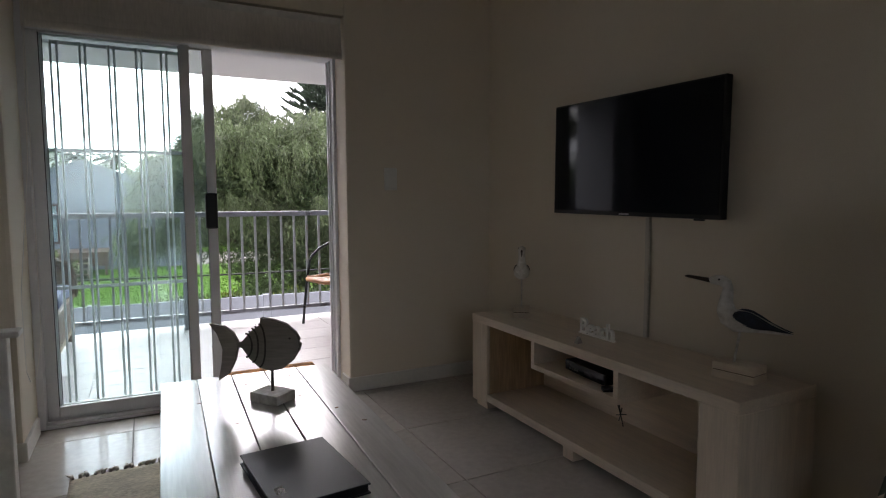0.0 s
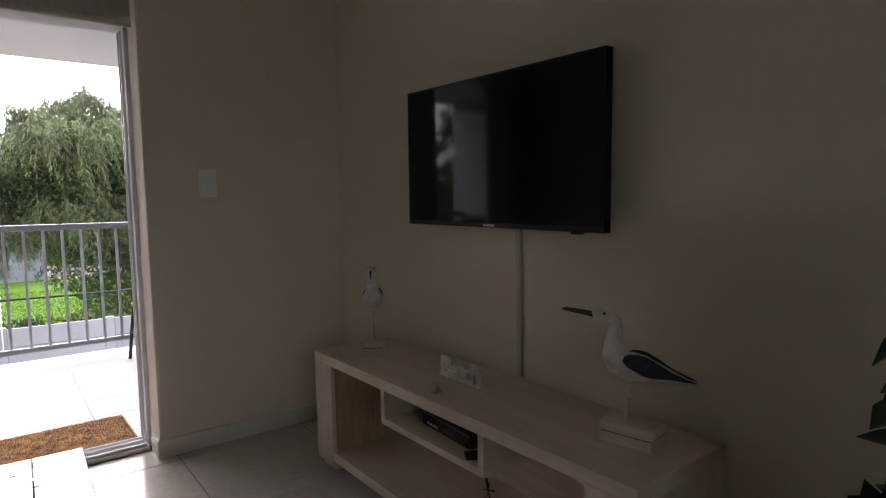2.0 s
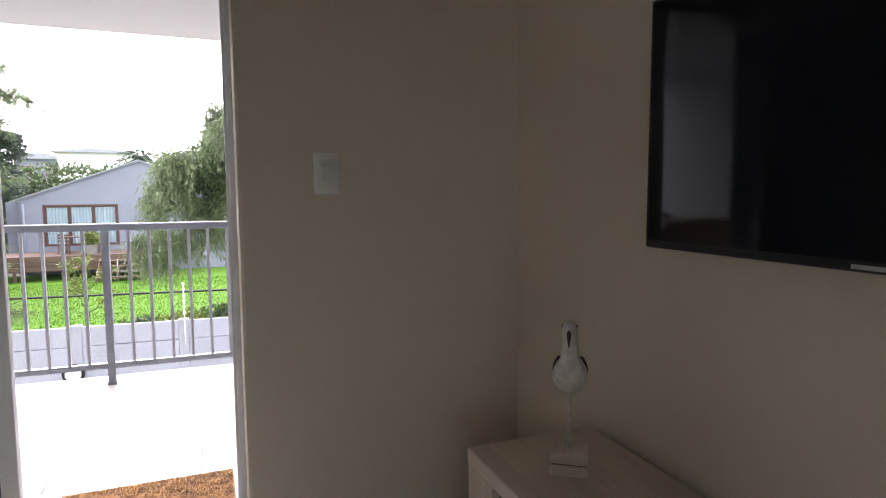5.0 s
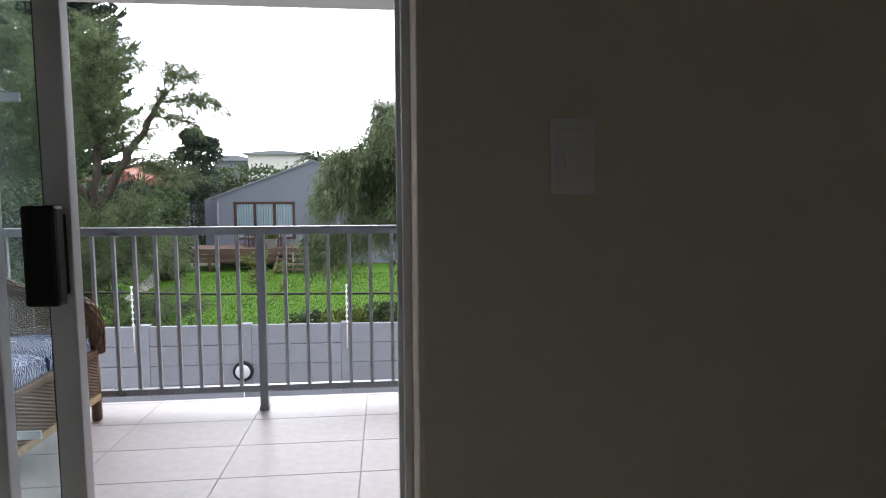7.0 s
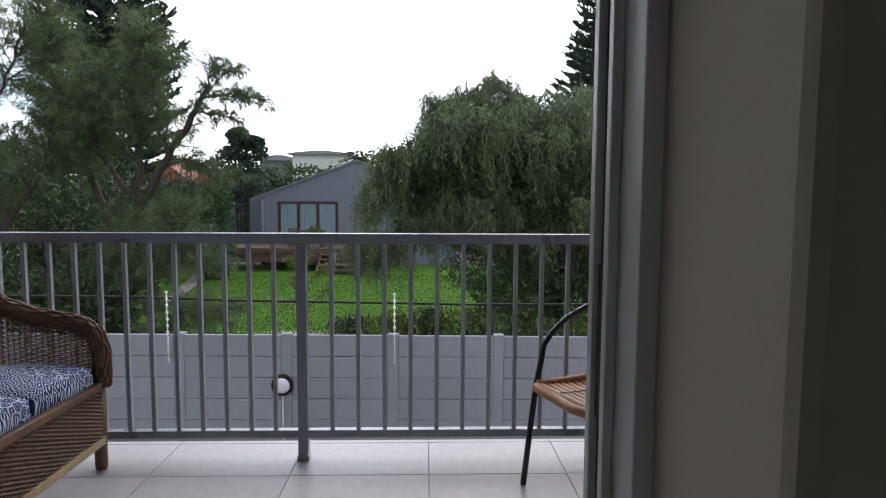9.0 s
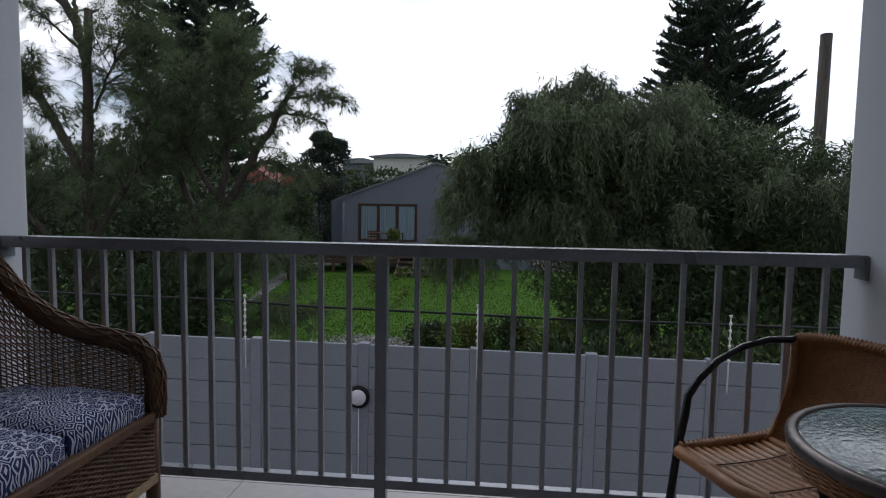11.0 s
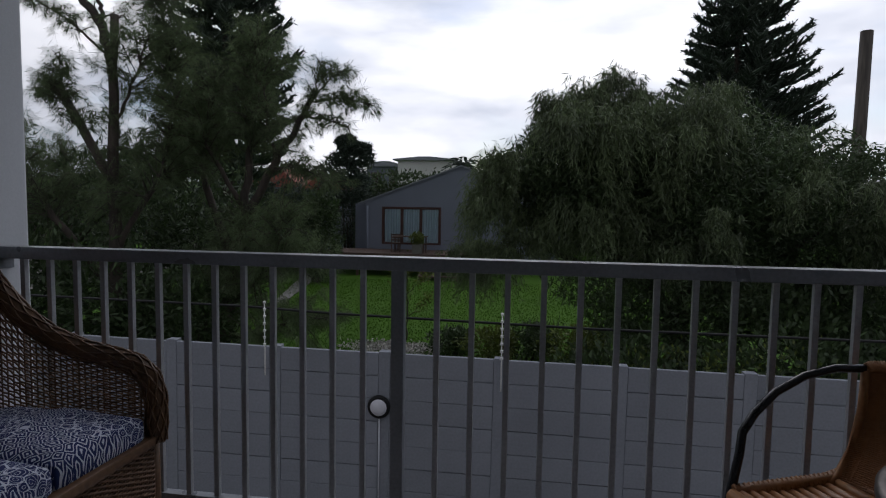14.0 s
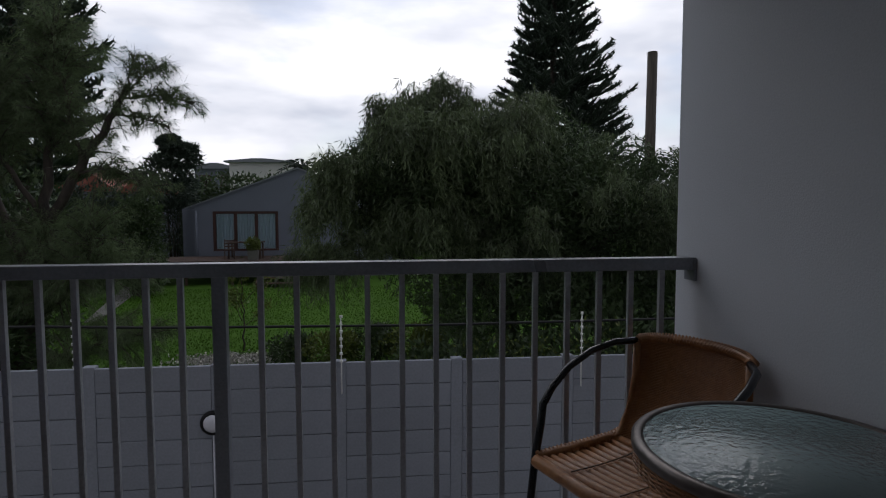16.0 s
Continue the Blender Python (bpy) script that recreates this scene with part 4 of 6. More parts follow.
for q in range(8):
    tube(tb, [p + Vector((math.cos(q * 0.785 + i * 0.5), 0, math.sin(q * 0.785 + i * 0.5))) * 0.036 for i, p in enumerate(pts)], 0.0065, 4, False)
tagged(part("back_roll", tb, WICK, sf), kind="stuff")
sp, sn_ = flat((0.652, 0.06, 0.15), (0, SL - 0.12, 0), (0, 0, 0.215))
tagged(part("skirt", weave(B(), sp, sn_, 26, 58, 0.0042, 0.0055), WICK, sf), kind="stuff")
part("skirt_lining", box_of((0.64, 0.06, 0.15), (0.645, SL - 0.06, 0.36)), WICK, sf)
part("lower_rail", box_of((0.64, 0.05, 0.115), (0.662, SL - 0.05, 0.15), 0.005), BAMBOO, sf, "pale bamboo strip")
part("seat_rail", box_of((0.63, 0.03, 0.362), (0.672, SL - 0.03, 0.395), 0.008), WICK, sf)
part("seat_deck", box_of((0.02, 0.05, 0.34), (0.64, SL - 0.05, 0.36)), WICK, sf)
for x in (0.03, 0.63):
    for y in (0.035, SL - 0.035):
        part("leg", tube(B(), [(x, y, 0), (x, y, 0.02), (x, y, 0.16), (x, y, 0.36)], [0.024, 0.027, 0.026, 0.024], 10), WICK, sf)
def seat_cushion(y0, y1, lift, turn):
    c = thing("seat_cushion", "navy cushion with a white geometric print", "cushion", pose(1.31 + 0.34, (y0 + y1) / 2, 0.362, 0, 0, turn), group="cushions on the wicker sofa")
    h = (y1 - y0) / 2
    b = bx(B(), (-0.29, -h, 0), (0.31, h, 0.115), 0.04)
    bmesh.ops.subdivide_edges(b, edges=list(b.edges), cuts=4, use_grid_fill=True)
    for v in b.verts:
        crown = max(0, 1 - (v.co.x / 0.31) ** 2) * max(0, 1 - (v.co.y / h) ** 2)
        v.co.z += 0.012 * noise.noise(v.co * 5.1 + Vector((y0, 0, 0))) + ((lift * crown + 0.01 * noise.noise(v.co * 11)) if v.co.z > 0.06 else 0)
        v.co.z = max(v.co.z, 0.0)
    for f in b.faces:
        f.smooth = True
    part("cover", b, NAVYCLOTH, c)
    q = B()
    ring_pts = []
    for cx, cy, a0 in ((0.25, h - 0.06, 0), (-0.23, h - 0.06, 90), (-0.23, -h + 0.06, 180), (0.25, -h + 0.06, 270), (0.25, h - 0.06, 360)):
        for k in range(5 if a0 < 360 else 1):
            an = radians(a0 + 22.5 * k)
            ring_pts.append((cx + 0.052 * math.cos(an), cy + 0.052 * math.sin(an), 0.096))
    tube(q, ring_pts, 0.004, 5)
    part("piping", q, NAVYCLOTH, c)


seat_cushion(SY0 + 0.085, 8.085, 0.035, -1)
seat_cushion(8.095, 8.465, 0.045, 2)
seat_cushion(8.475, SY1 - 0.085, 0.03, -1)


# bistro chair
def bistro_chair(m):
    c = thing("bistro_chair", "honey wicker bistro chair with a black tube frame", "chair", m)
    for s in (-1, 1):
        fr = [(s * 0.24, -0.3, 0.0), (s * 0.245, -0.27, 0.2), (s * 0.25, -0.235, 0.42), (s * 0.255, -0.205, 0.53), (s * 0.268, -0.185, 0.585), (s * 0.276, -0.135, 0.635), (s * 0.28, -0.055, 0.69), (s * 0.275, 0.05, 0.733), (s * 0.25, 0.14, 0.757), (s * 0.2, 0.2, 0.765)]
        part("arm_tube", tube(B(), fr, 0.0125, 10), DARKTUBE, c)
        part("back_leg", tube(B(), [(s * 0.2, -0.18, 0.40), (s * 0.21, 0.06, 0.36), (s * 0.215, 0.2, 0.2), (s * 0.22, 0.27, 0.0)], 0.0115, 10), DARKTUBE, c)
        part("seat_tube", tube(B(), [(s * 0.248, -0.245, 0.40), (s * 0.225, -0.1, 0.405), (s * 0.21, 0.06, 0.41), (s * 0.202, 0.115, 0.44), (s * 0.2, 0.165, 0.52), (s * 0.2, 0.195, 0.64), (s * 0.2, 0.2, 0.765)], 0.0125, 10), WICKL, c, "wicker-wrapped seat tube")
    tp = B()
    pts = [Vector((0.2 * math.cos(math.pi * k / 24), 0.2 + 0.07 * math.sin(math.pi * k / 24), 0.765 + 0.015 * math.sin(math.pi * k / 24))) for k in range(25)]
    tube(tp, pts, 0.015, 10)
    wrap = []
    for i in range(24 * 8):
        a = i / 8
        p = pts[int(a)].lerp(pts[min(24, int(a) + 1)], a - int(a))
        t_ = math.pi * a / 24
        o = Vector((math.cos(t_), math.sin(t_), 0))
        wrap.append(p + (o * math.cos(i * 1.571) + Vector((0, 0, 1)) * math.sin(i * 1.571)) * 0.0185)
    tube(tp, wrap, 0.004, 4, False)
    tagged(part("top_roll", tp, WICKL, c), kind="stuff")
    P = lambda u, v: Vector((0.2 * math.cos(math.pi * u), 0.2 - 0.1 * (1 - v) ** 2 + 0.07 * math.sin(math.pi * u) * (0.4 + 0.6 * v), 0.43 + 0.335 * v))
    N = lambda u, v: Vector((math.cos(math.pi * u), math.sin(math.pi * u), 0))
    lining = B()
    cols = [[lining.verts.new(P(i / 16, j / 4) * 1.0) for i in range(17)] for j in range(5)]
    for a, b in zip(cols, cols[1:]):
        for i in range(16):
            lining.faces.new((a[i], a[i + 1], b[i + 1], b[i])).smooth = True
    part("back_lining", lining, WICKL, c)
    tagged(part("backrest", weave(B(), lambda u, v: P(v, u), lambda u, v: N(v, u), 30, 64, 0.0028, 0.0028), WICKL, c), kind="stuff")
    for k in range(13):
        y = -0.225 + 0.033 * k
        z = 0.425 - 0.012 * math.sin(math.pi * k / 12) + (0.02 * max(0, k - 9) / 3)
        w = 0.232 - 0.0022 * k
        part("seat_roll", tube(B(), [(-w, y, z), (-w * 0.5, y, z - 0.01), (0, y, z - 0.013), (w * 0.5, y, z - 0.01), (w, y, z)], [0.014, 0.0185, 0.0185, 0.0185, 0.014], 8), WICKL, c)
    for s in (-1, 1):
        e = B()
        line = [Vector((s * (0.238 - 0.03 * k / 14), -0.24 + 0.033 * k, 0.427 + 0.02 * max(0, k - 10) / 3)) for k in range(14)]
        tube(e, line, 0.02, 8)
        wr = []
        for i in range(13 * 8):
            a = i / 8
            p = line[int(a)].lerp(line[int(a) + 1], a - int(a))
            wr.append(p + Vector((math.cos(i * 1.571), 0, math.sin(i * 1.571))) * 0.022)
        tube(e, wr, 0.004, 4, False)
        tagged(part("seat_edge", e, WICKL, c), kind="stuff")
    part("seat_front", tube(B(), [(-0.235, -0.245, 0.42), (0, -0.26, 0.405), (0.235, -0.245, 0.42)], 0.021, 10), WICKL, c)
    for x in (-0.09, 0.09):
        part("seat_binding", tube(B(), [(x, -0.24 + 0.033 * k, 0.437 - 0.012 * math.sin(math.pi * k / 13)) for k in range(14)], 0.0025, 4), WICK, c)
    part("cross_tube", tube(B(), [(-0.215, 0.2, 0.2), (0.215, 0.2, 0.2)], 0.009, 8), DARKTUBE, c)
    return c


bistro_chair(pose(4.143, 8.65, 0, 0, 0, -63) @ Matrix.Diagonal((1, 1, 0.975, 1)))

bt = thing("bistro_table", "round rippled glass bistro table with a bronze rim", "table", pose(4.162, 8.09, 0))
ring = B()
prof = [(0.282, 0.684), (0.282, 0.703), (0.287, 0.706), (0.3, 0.706), (0.307, 0.7), (0.307, 0.684), (0.3, 0.68), (0.287, 0.68), (0.282, 0.684)]
rs = [[ring.verts.new((r * math.cos(2 * math.pi * k / 56), r * math.sin(2 * math.pi * k / 56), z)) for k in range(56)] for r, z in prof]
for a, b in zip(rs, rs[1:]):
    for k in range(56):
        ring.faces.new((a[k], a[(k + 1) % 56], b[(k + 1) % 56], b[k])).smooth = True
part("rim", ring, RIM, bt)
g = lathe(B(), [(0.284, 0.696), (0.284, 0.702), (0.0005, 0.7025)], 56)
pane = part("glass_top", g, RIPPLE, bt, "rippled greenish glass top")
band = B()
cyl = lambda u, v: Vector((0.298 * math.cos(2 * math.pi * u), 0.298 * math.sin(2 * math.pi * u), 0.64 + 0.04 * v))
cyn = lambda u, v: Vector((math.cos(2 * math.pi * u), math.sin(2 * math.pi * u), 0))
tagged(part("woven_band", weave(band, cyl, cyn, 9, 70, 0.0032, 0.003), WICKL, bt), kind="stuff")
part("band_lining", lathe(B(), [(0.294, 0.638), (0.295, 0.682)], 56), WICKL, bt)
for k in range(4):
    a = math.pi / 4 + k * math.pi / 2
    part("leg", tube(B(), [(0.285 * math.cos(a), 0.285 * math.sin(a), 0.68), (0.2 * math.cos(a), 0.2 * math.sin(a), 0.42), (0.19 * math.cos(a), 0.19 * math.sin(a), 0.3), (0.27 * math.cos(a), 0.27 * math.sin(a), 0.0)], 0.011, 8), DARKTUBE, bt)
part("leg_ring", tube(B(), [(0.195 * math.cos(2 * math.pi * k / 24), 0.195 * math.sin(2 * math.pi * k / 24), 0.36) for k in range(25)], 0.007, 6), DARKTUBE, bt)

# doormat
dm = thing("doormat", "orange brown coir doormat with a dark pattern", "doormat", pose(3.19, 7.2, -0.006, 0, 0, 1.0))
part("backing", box_of((-0.32, -0.2, 0), (0.32, 0.2, 0.011), 0.002), COIR, dm)
rm = random.Random(8)
vs, fs = [], []
for i in range(15000):
    x, y = rm.uniform(-0.315, 0.315), rm.uniform(-0.197, 0.197)
    a, h = rm.uniform(0, 6.28), rm.uniform(0.012, 0.02)
    dx, dy = math.cos(a) * 0.0022, math.sin(a) * 0.0022
    k = len(vs)
    vs += [(x - dx, y - dy, 0.005), (x + dx, y + dy, 0.005), (x + rm.uniform(-0.006, 0.006), y + rm.uniform(-0.006, 0.006), h)]
    fs.append((k, k + 1, k + 2))
tagged(raw_mesh("bristles", vs, fs, COIR, dm), kind="stuff")

# ---- garden and beyond ----
LEAFN = mat("fine grey green needle", (0.12, 0.165, 0.075), 0.7, vary=0.2, grain=2, blotch=0.4, bump=0, per=0.35, leaf=True, scatter=0.38)
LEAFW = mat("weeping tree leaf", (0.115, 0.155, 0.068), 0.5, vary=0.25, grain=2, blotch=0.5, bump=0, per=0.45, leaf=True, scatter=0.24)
LEAFP = mat("dark conifer foliage", (0.042, 0.064, 0.042), 0.7, vary=0.2, grain=3, blotch=0.5, bump=0, per=0.3, leaf=True, scatter=0.1)
LEAFS = mat("shrub and shaded inner leaf", (0.052, 0.085, 0.03), 0.6, vary=0.2, grain=2, blotch=0.6, bump=0, per=0.4, leaf=True, scatter=0.2)
LEAFY = mat("yellow green leaf", (0.12, 0.155, 0.028), 0.6, vary=0.2, grain=2, blotch=0.6, bump=0, per=0.4, leaf=True, scatter=0.25)
BARK = mat("dark brown bark", (0.065, 0.052, 0.042), 0.9, vary=0.3, grain=14, blotch=2, bump=0.6, stretch=(1, 1, 0.25))
POLEW = mat("weathered pole timber", (0.10, 0.085, 0.07), 0.9, vary=0.25, grain=20, blotch=2, bump=0.4, stretch=(1, 1, 0.1))
GRASS = mat("grass blade", (0.058, 0.132, 0.011), 0.9, spec=0.15, vary=0.15, grain=2, blotch=0.4, bump=0, per=0.14, leaf=True, scatter=0.25)
PRECAST = mat("grey white painted precast concrete", (0.24, 0.255, 0.29), 0.85, vary=0.08, grain=40, blotch=1.5, bump=0.25, per=0.05)
HOUSEW = mat("grey house plaster", (0.18, 0.2, 0.25), 0.85, vary=0.06, grain=20, blotch=0.6, bump=0.2)
ROOFG = mat("grey roof sheet", (0.24, 0.26, 0.29), 0.6, vary=0.1, grain=10, blotch=0.5, bump=0.1)
ROOFR = mat("red roof tile", (0.30, 0.10, 0.07), 0.8, vary=0.2, grain=8, blotch=1, bump=0.3)
WFRAME = mat("red brown window timber", (0.07, 0.028, 0.022), 0.5, vary=0.2, grain=30)
DECKW = mat("red brown deck timber", (0.105, 0.064, 0.047), 0.7, vary=0.25, grain=10, blotch=1, bump=0.2, stretch=(0.3, 4, 4), per=0.2)
CURTAIN = mat("pale blue white curtain", (0.58, 0.65, 0.75), 0.9, vary=0.08, grain=6, blotch=2, bump=0.1, stretch=(6, 6, 0.3))
WHITEW = mat("white house wall", (0.7, 0.7, 0.68), 0.85, vary=0.05, grain=10, blotch=0.5)
PEBBLE = mat("white pebble", (0.5, 0.48, 0.45), 0.8, vary=0.15, grain=20, per=0.3, leaf=True)
CONC = mat("grey concrete path", (0.17, 0.165, 0.15), 0.9, vary=0.15, grain=20, blotch=1)
LAMPG = mat("white lamp diffuser", (0.8, 0.8, 0.78), 0.4, vary=0.02, bump=0)
rng = np.random.default_rng(4)


def unit(a):
    return a / np.maximum(1e-6, np.linalg.norm(a, axis=1, keepdims=True))


def foliage(name, P, D, L, W, material, parent):
    """Many small pointed leaves: base, two sides, tip."""
    n = len(P)
    D = unit(D)
    S = unit(np.cross(D, rng.normal(size=(n, 3))))
    L, W = np.broadcast_to(L, n)[:, None], np.broadcast_to(W, n)[:, None]
    V = np.stack([P, P + D * L * 0.45 - S * W / 2, P + D * L, P + D * L * 0.45 + S * W / 2], 1).reshape(-1, 3)
    me = bpy.data.meshes.new(name)
    me.vertices.add(4 * n)
    me.vertices.foreach_set("co", V.astype(np.float32).ravel())
    me.loops.add(4 * n)
    me.loops.foreach_set("vertex_index", np.arange(4 * n, dtype=np.int32))
    me.polygons.add(n)
    me.polygons.foreach_set("loop_start", np.arange(0, 4 * n, 4, dtype=np.int32))
    me.update(calc_edges=True)
    me.materials.append(material)
    ob = new(name, me)
    ob.parent = parent
    return ob


def limb_tubes(limbs, material, parent):
    for pts, r0, r1 in [l[:3] for l in limbs]:
        wob = [Vector(p) for p in pts]
        fine = []
        for a, b in zip(wob, wob[1:]):
            for q in range(5):
                fine.append(a.lerp(b, q / 5) + Vector((rng.normal(), rng.normal(), 0)) * 0.02)
        fine.append(wob[-1])
        part("limb", tube(B(), fine, [r0 + (r1 - r0) * i / (len(fine) - 1) for i in range(len(fine))], 8), material, parent)


def on_line(pts, s):
    pts = [Vector(p) for p in pts]
    x = s * (len(pts) - 1)
    i = min(int(x), len(pts) - 2)
    return pts[i].lerp(pts[i + 1], x - i), (pts[i + 1] - pts[i]).normalized()


def needle_tree(label, base, limbs, n_sub, density, spread=1.0):
    """A tree of fine drooping needles: limbs, thin side twigs, tufts along them."""
    t = thing("she_oak", label, "tree", pose(*base), group="trees in the garden")
    limb_tubes(limbs, BARK, t)
    P, D, tw = [], [], B()
    weights = np.array([max(0.2, sum((Vector(b) - Vector(a)).length for a, b in zip(p, p[1:]))) for p in [l[0] for l in limbs]])
    for li, limb in enumerate(limbs):
        pts, full = limb[0], limb[3] if len(limb) > 3 else 1.0
        for _ in range(int(n_sub * full * weights[li] / weights.sum())):
            s = rng.uniform(0.3 if li else 0.45, 1.0)
            p, d = on_line(pts, s)
            out = Vector(rng.normal(size=3) * (1, 1, 0.6)).normalized()
            dirn = (d * 0.45 + out + Vector((0, 0, 0.35))).normalized()
            ln = rng.uniform(0.35, 1.25) * spread * (1.1 - 0.5 * s) * (limb[4] if len(limb) > 4 else 0.36 if limb[1] < 0.03 else 0.7 if full < 0.6 else 1.0)
            end = p + dirn * ln + Vector((0, 0, -0.12 * ln))
            mid = p.lerp(end, 0.55) + Vector((0, 0, 0.06 * ln))
            tube(tw, [p, mid, end], [0.012, 0.008, 0.003], 3, False)
            for _ in range(max(3, int(density * ln))):
                q = rng.uniform(0.25, 1.05)
                c = p.lerp(mid, q / 0.55) if q < 0.55 else mid.lerp(end, (q - 0.55) / 0.45)
                c = np.array(c) + rng.normal(size=3) * 0.05
                k = 15
                P.append(np.repeat(c[None], k, 0))
                D.append(np.array(dirn)[None] * 0.6 + rng.normal(size=(k, 3)) * 0.38 + np.array([[0, 0, -0.75]]))
    tagged(part("twig_work", tw, BARK, t), kind="stuff")
    P, D = np.concatenate(P), np.concatenate(D)
    foliage("needles", P, D, rng.uniform(0.1, 0.24, len(P)), 0.0058, LEAFN, t)
    return t


needle_tree("dark green she-oak with a leaning forked trunk", (-2.3, 17.0, GZ), [
    ([(0, 0, 0), (0.15, 0, 1.2), (0.35, 0, 2.2), (0.55, 0, 3.0)], 0.15, 0.11),
    ([(0.55, 0, 3.0), (1.1, 0, 4.0), (1.5, 0, 4.6), (1.87, 0, 5.25)], 0.085, 0.045, 0.65, 0.5),
    ([(1.0, 0, 3.85), (1.55, -0.1, 3.95), (2.2, -0.1, 3.65)], 0.03, 0.01, 1.0, 0.6),
    ([(1.75, 0, 5.05), (2.3, 0.1, 5.12), (2.85, 0, 5.0)], 0.02, 0.006, 1.3),
    ([(1.6, 0, 4.8), (2.0, -0.1, 4.75), (2.5, -0.1, 4.6)], 0.018, 0.006, 0.9),
    ([(1.85, 0, 5.2), (2.1, 0, 5.45), (2.4, 0, 5.6)], 0.018, 0.005, 1.1),
    ([(1.85, 0, 5.2), (1.85, 0.1, 5.5), (1.92, 0.1, 5.75)], 0.016, 0.005, 1.1),
    ([(1.1, 0, 4.0), (1.0, -0.1, 4.7), (0.95, -0.1, 5.3)], 0.025, 0.008, 0.8),
    ([(0.5, 0, 2.9), (0.6, 0.1, 4.2), (0.7, 0.2, 5.4), (0.7, 0.2, 6.2)], 0.09, 0.02, 1.5),
    ([(0.3, 0, 2.2), (-0.4, 0.1, 3.9), (-1.0, 0.2, 5.6), (-1.2, 0.3, 7.0)], 0.08, 0.02, 1.4),
    ([(0.2, 0, 1.4), (0.8, -0.2, 1.9), (1.3, -0.3, 2.6), (1.35, -0.3, 3.2)], 0.05, 0.015),
    ([(0.5, 0, 3.2), (-0.1, -0.2, 4.3), (0.1, -0.2, 5.4)], 0.05, 0.015),
    ([(0.1, 0, 0.9), (0.8, -0.3, 0.9), (1.5, -0.4, 1.25), (2.1, -0.4, 1.35)], 0.05, 0.012),
    ([(0.3, 0, 2.0), (1.1, -0.3, 2.3), (1.9, -0.3, 2.2)], 0.04, 0.012),
], 1000, 15)
needle_tree("old she-oak with sawn-off upright limbs", (-3.9, 16.3, GZ), [
    ([(0, 0, 0), (0.08, 0, 2.2), (0.13, 0, 4.2), (0.2, 0, 6.4)], 0.13, 0.065, 0.6, 0.55),
    ([(0.12, 0, 5.6), (0.0, 0, 6.2), (-0.53, 0, 6.9)], 0.085, 0.065, 0.12),
    ([(0.0, 0, 6.2), (-0.06, 0, 6.5), (-0.1, 0, 6.8)], 0.04, 0.035, 0.0),
    ([(-0.05, 0, 5.8), (-0.7, 0.1, 6.35), (-1.6, 0.1, 6.85)], 0.028, 0.008, 0.8),
    ([(0.1, 0, 3.6), (-0.7, 0, 4.9), (-1.05, 0, 5.35)], 0.075, 0.07, 1.5, 0.55),
    ([(-0.6, 0, 4.6), (-0.9, 0.1, 5.3), (-0.95, 0.1, 5.75)], 0.026, 0.008, 1.0),
    ([(0.0, 0, 1.8), (-1.0, -0.1, 3.0), (-1.8, 0, 4.1), (-2.4, 0, 4.6)], 0.07, 0.02, 1.7),
    ([(0.1, 0, 2.4), (0.9, 0.2, 3.8), (1.1, 0.2, 5.0)], 0.06, 0.02),
    ([(0.15, 0, 4.6), (0.5, 0.1, 5.4), (0.75, 0.1, 6.1)], 0.03, 0.01, 0.9),
], 640, 14)
needle_tree("tall she-oak among dense dark growth", (-7.2, 19.0, GZ), [
    ([(0, 0, 0), (0.2, 0, 2.2), (0.3, 0, 3.6), (0.1, 0, 4.4)], 0.2, 0.05),
    ([(0.2, 0, 2.2), (1.4, 0, 3.3), (2.6, 0, 4.2)], 0.1, 0.02),
    ([(0.2, 0, 2.0), (-1.4, 0, 3.2), (-2.6, 0, 4.4)], 0.1, 0.02),
    ([(0.25, 0, 3.0), (1.3, 0.2, 3.8), (2.0, 0.3, 4.4)], 0.07, 0.02),
], 300, 14, 1.1)


def in_lobe(n, c, r, shell=0.55):
    v = unit(rng.normal(size=(n, 3)))
    q = rng.uniform(shell ** 3, 1, n) ** (1 / 3)
    bumpy = 1 + 0.14 * np.sin(v[:, 0] * 5 + c[0]) * np.cos(v[:, 2] * 6 + c[1])
    return np.array(c) + v * (q * bumpy)[:, None] * np.array(r), v


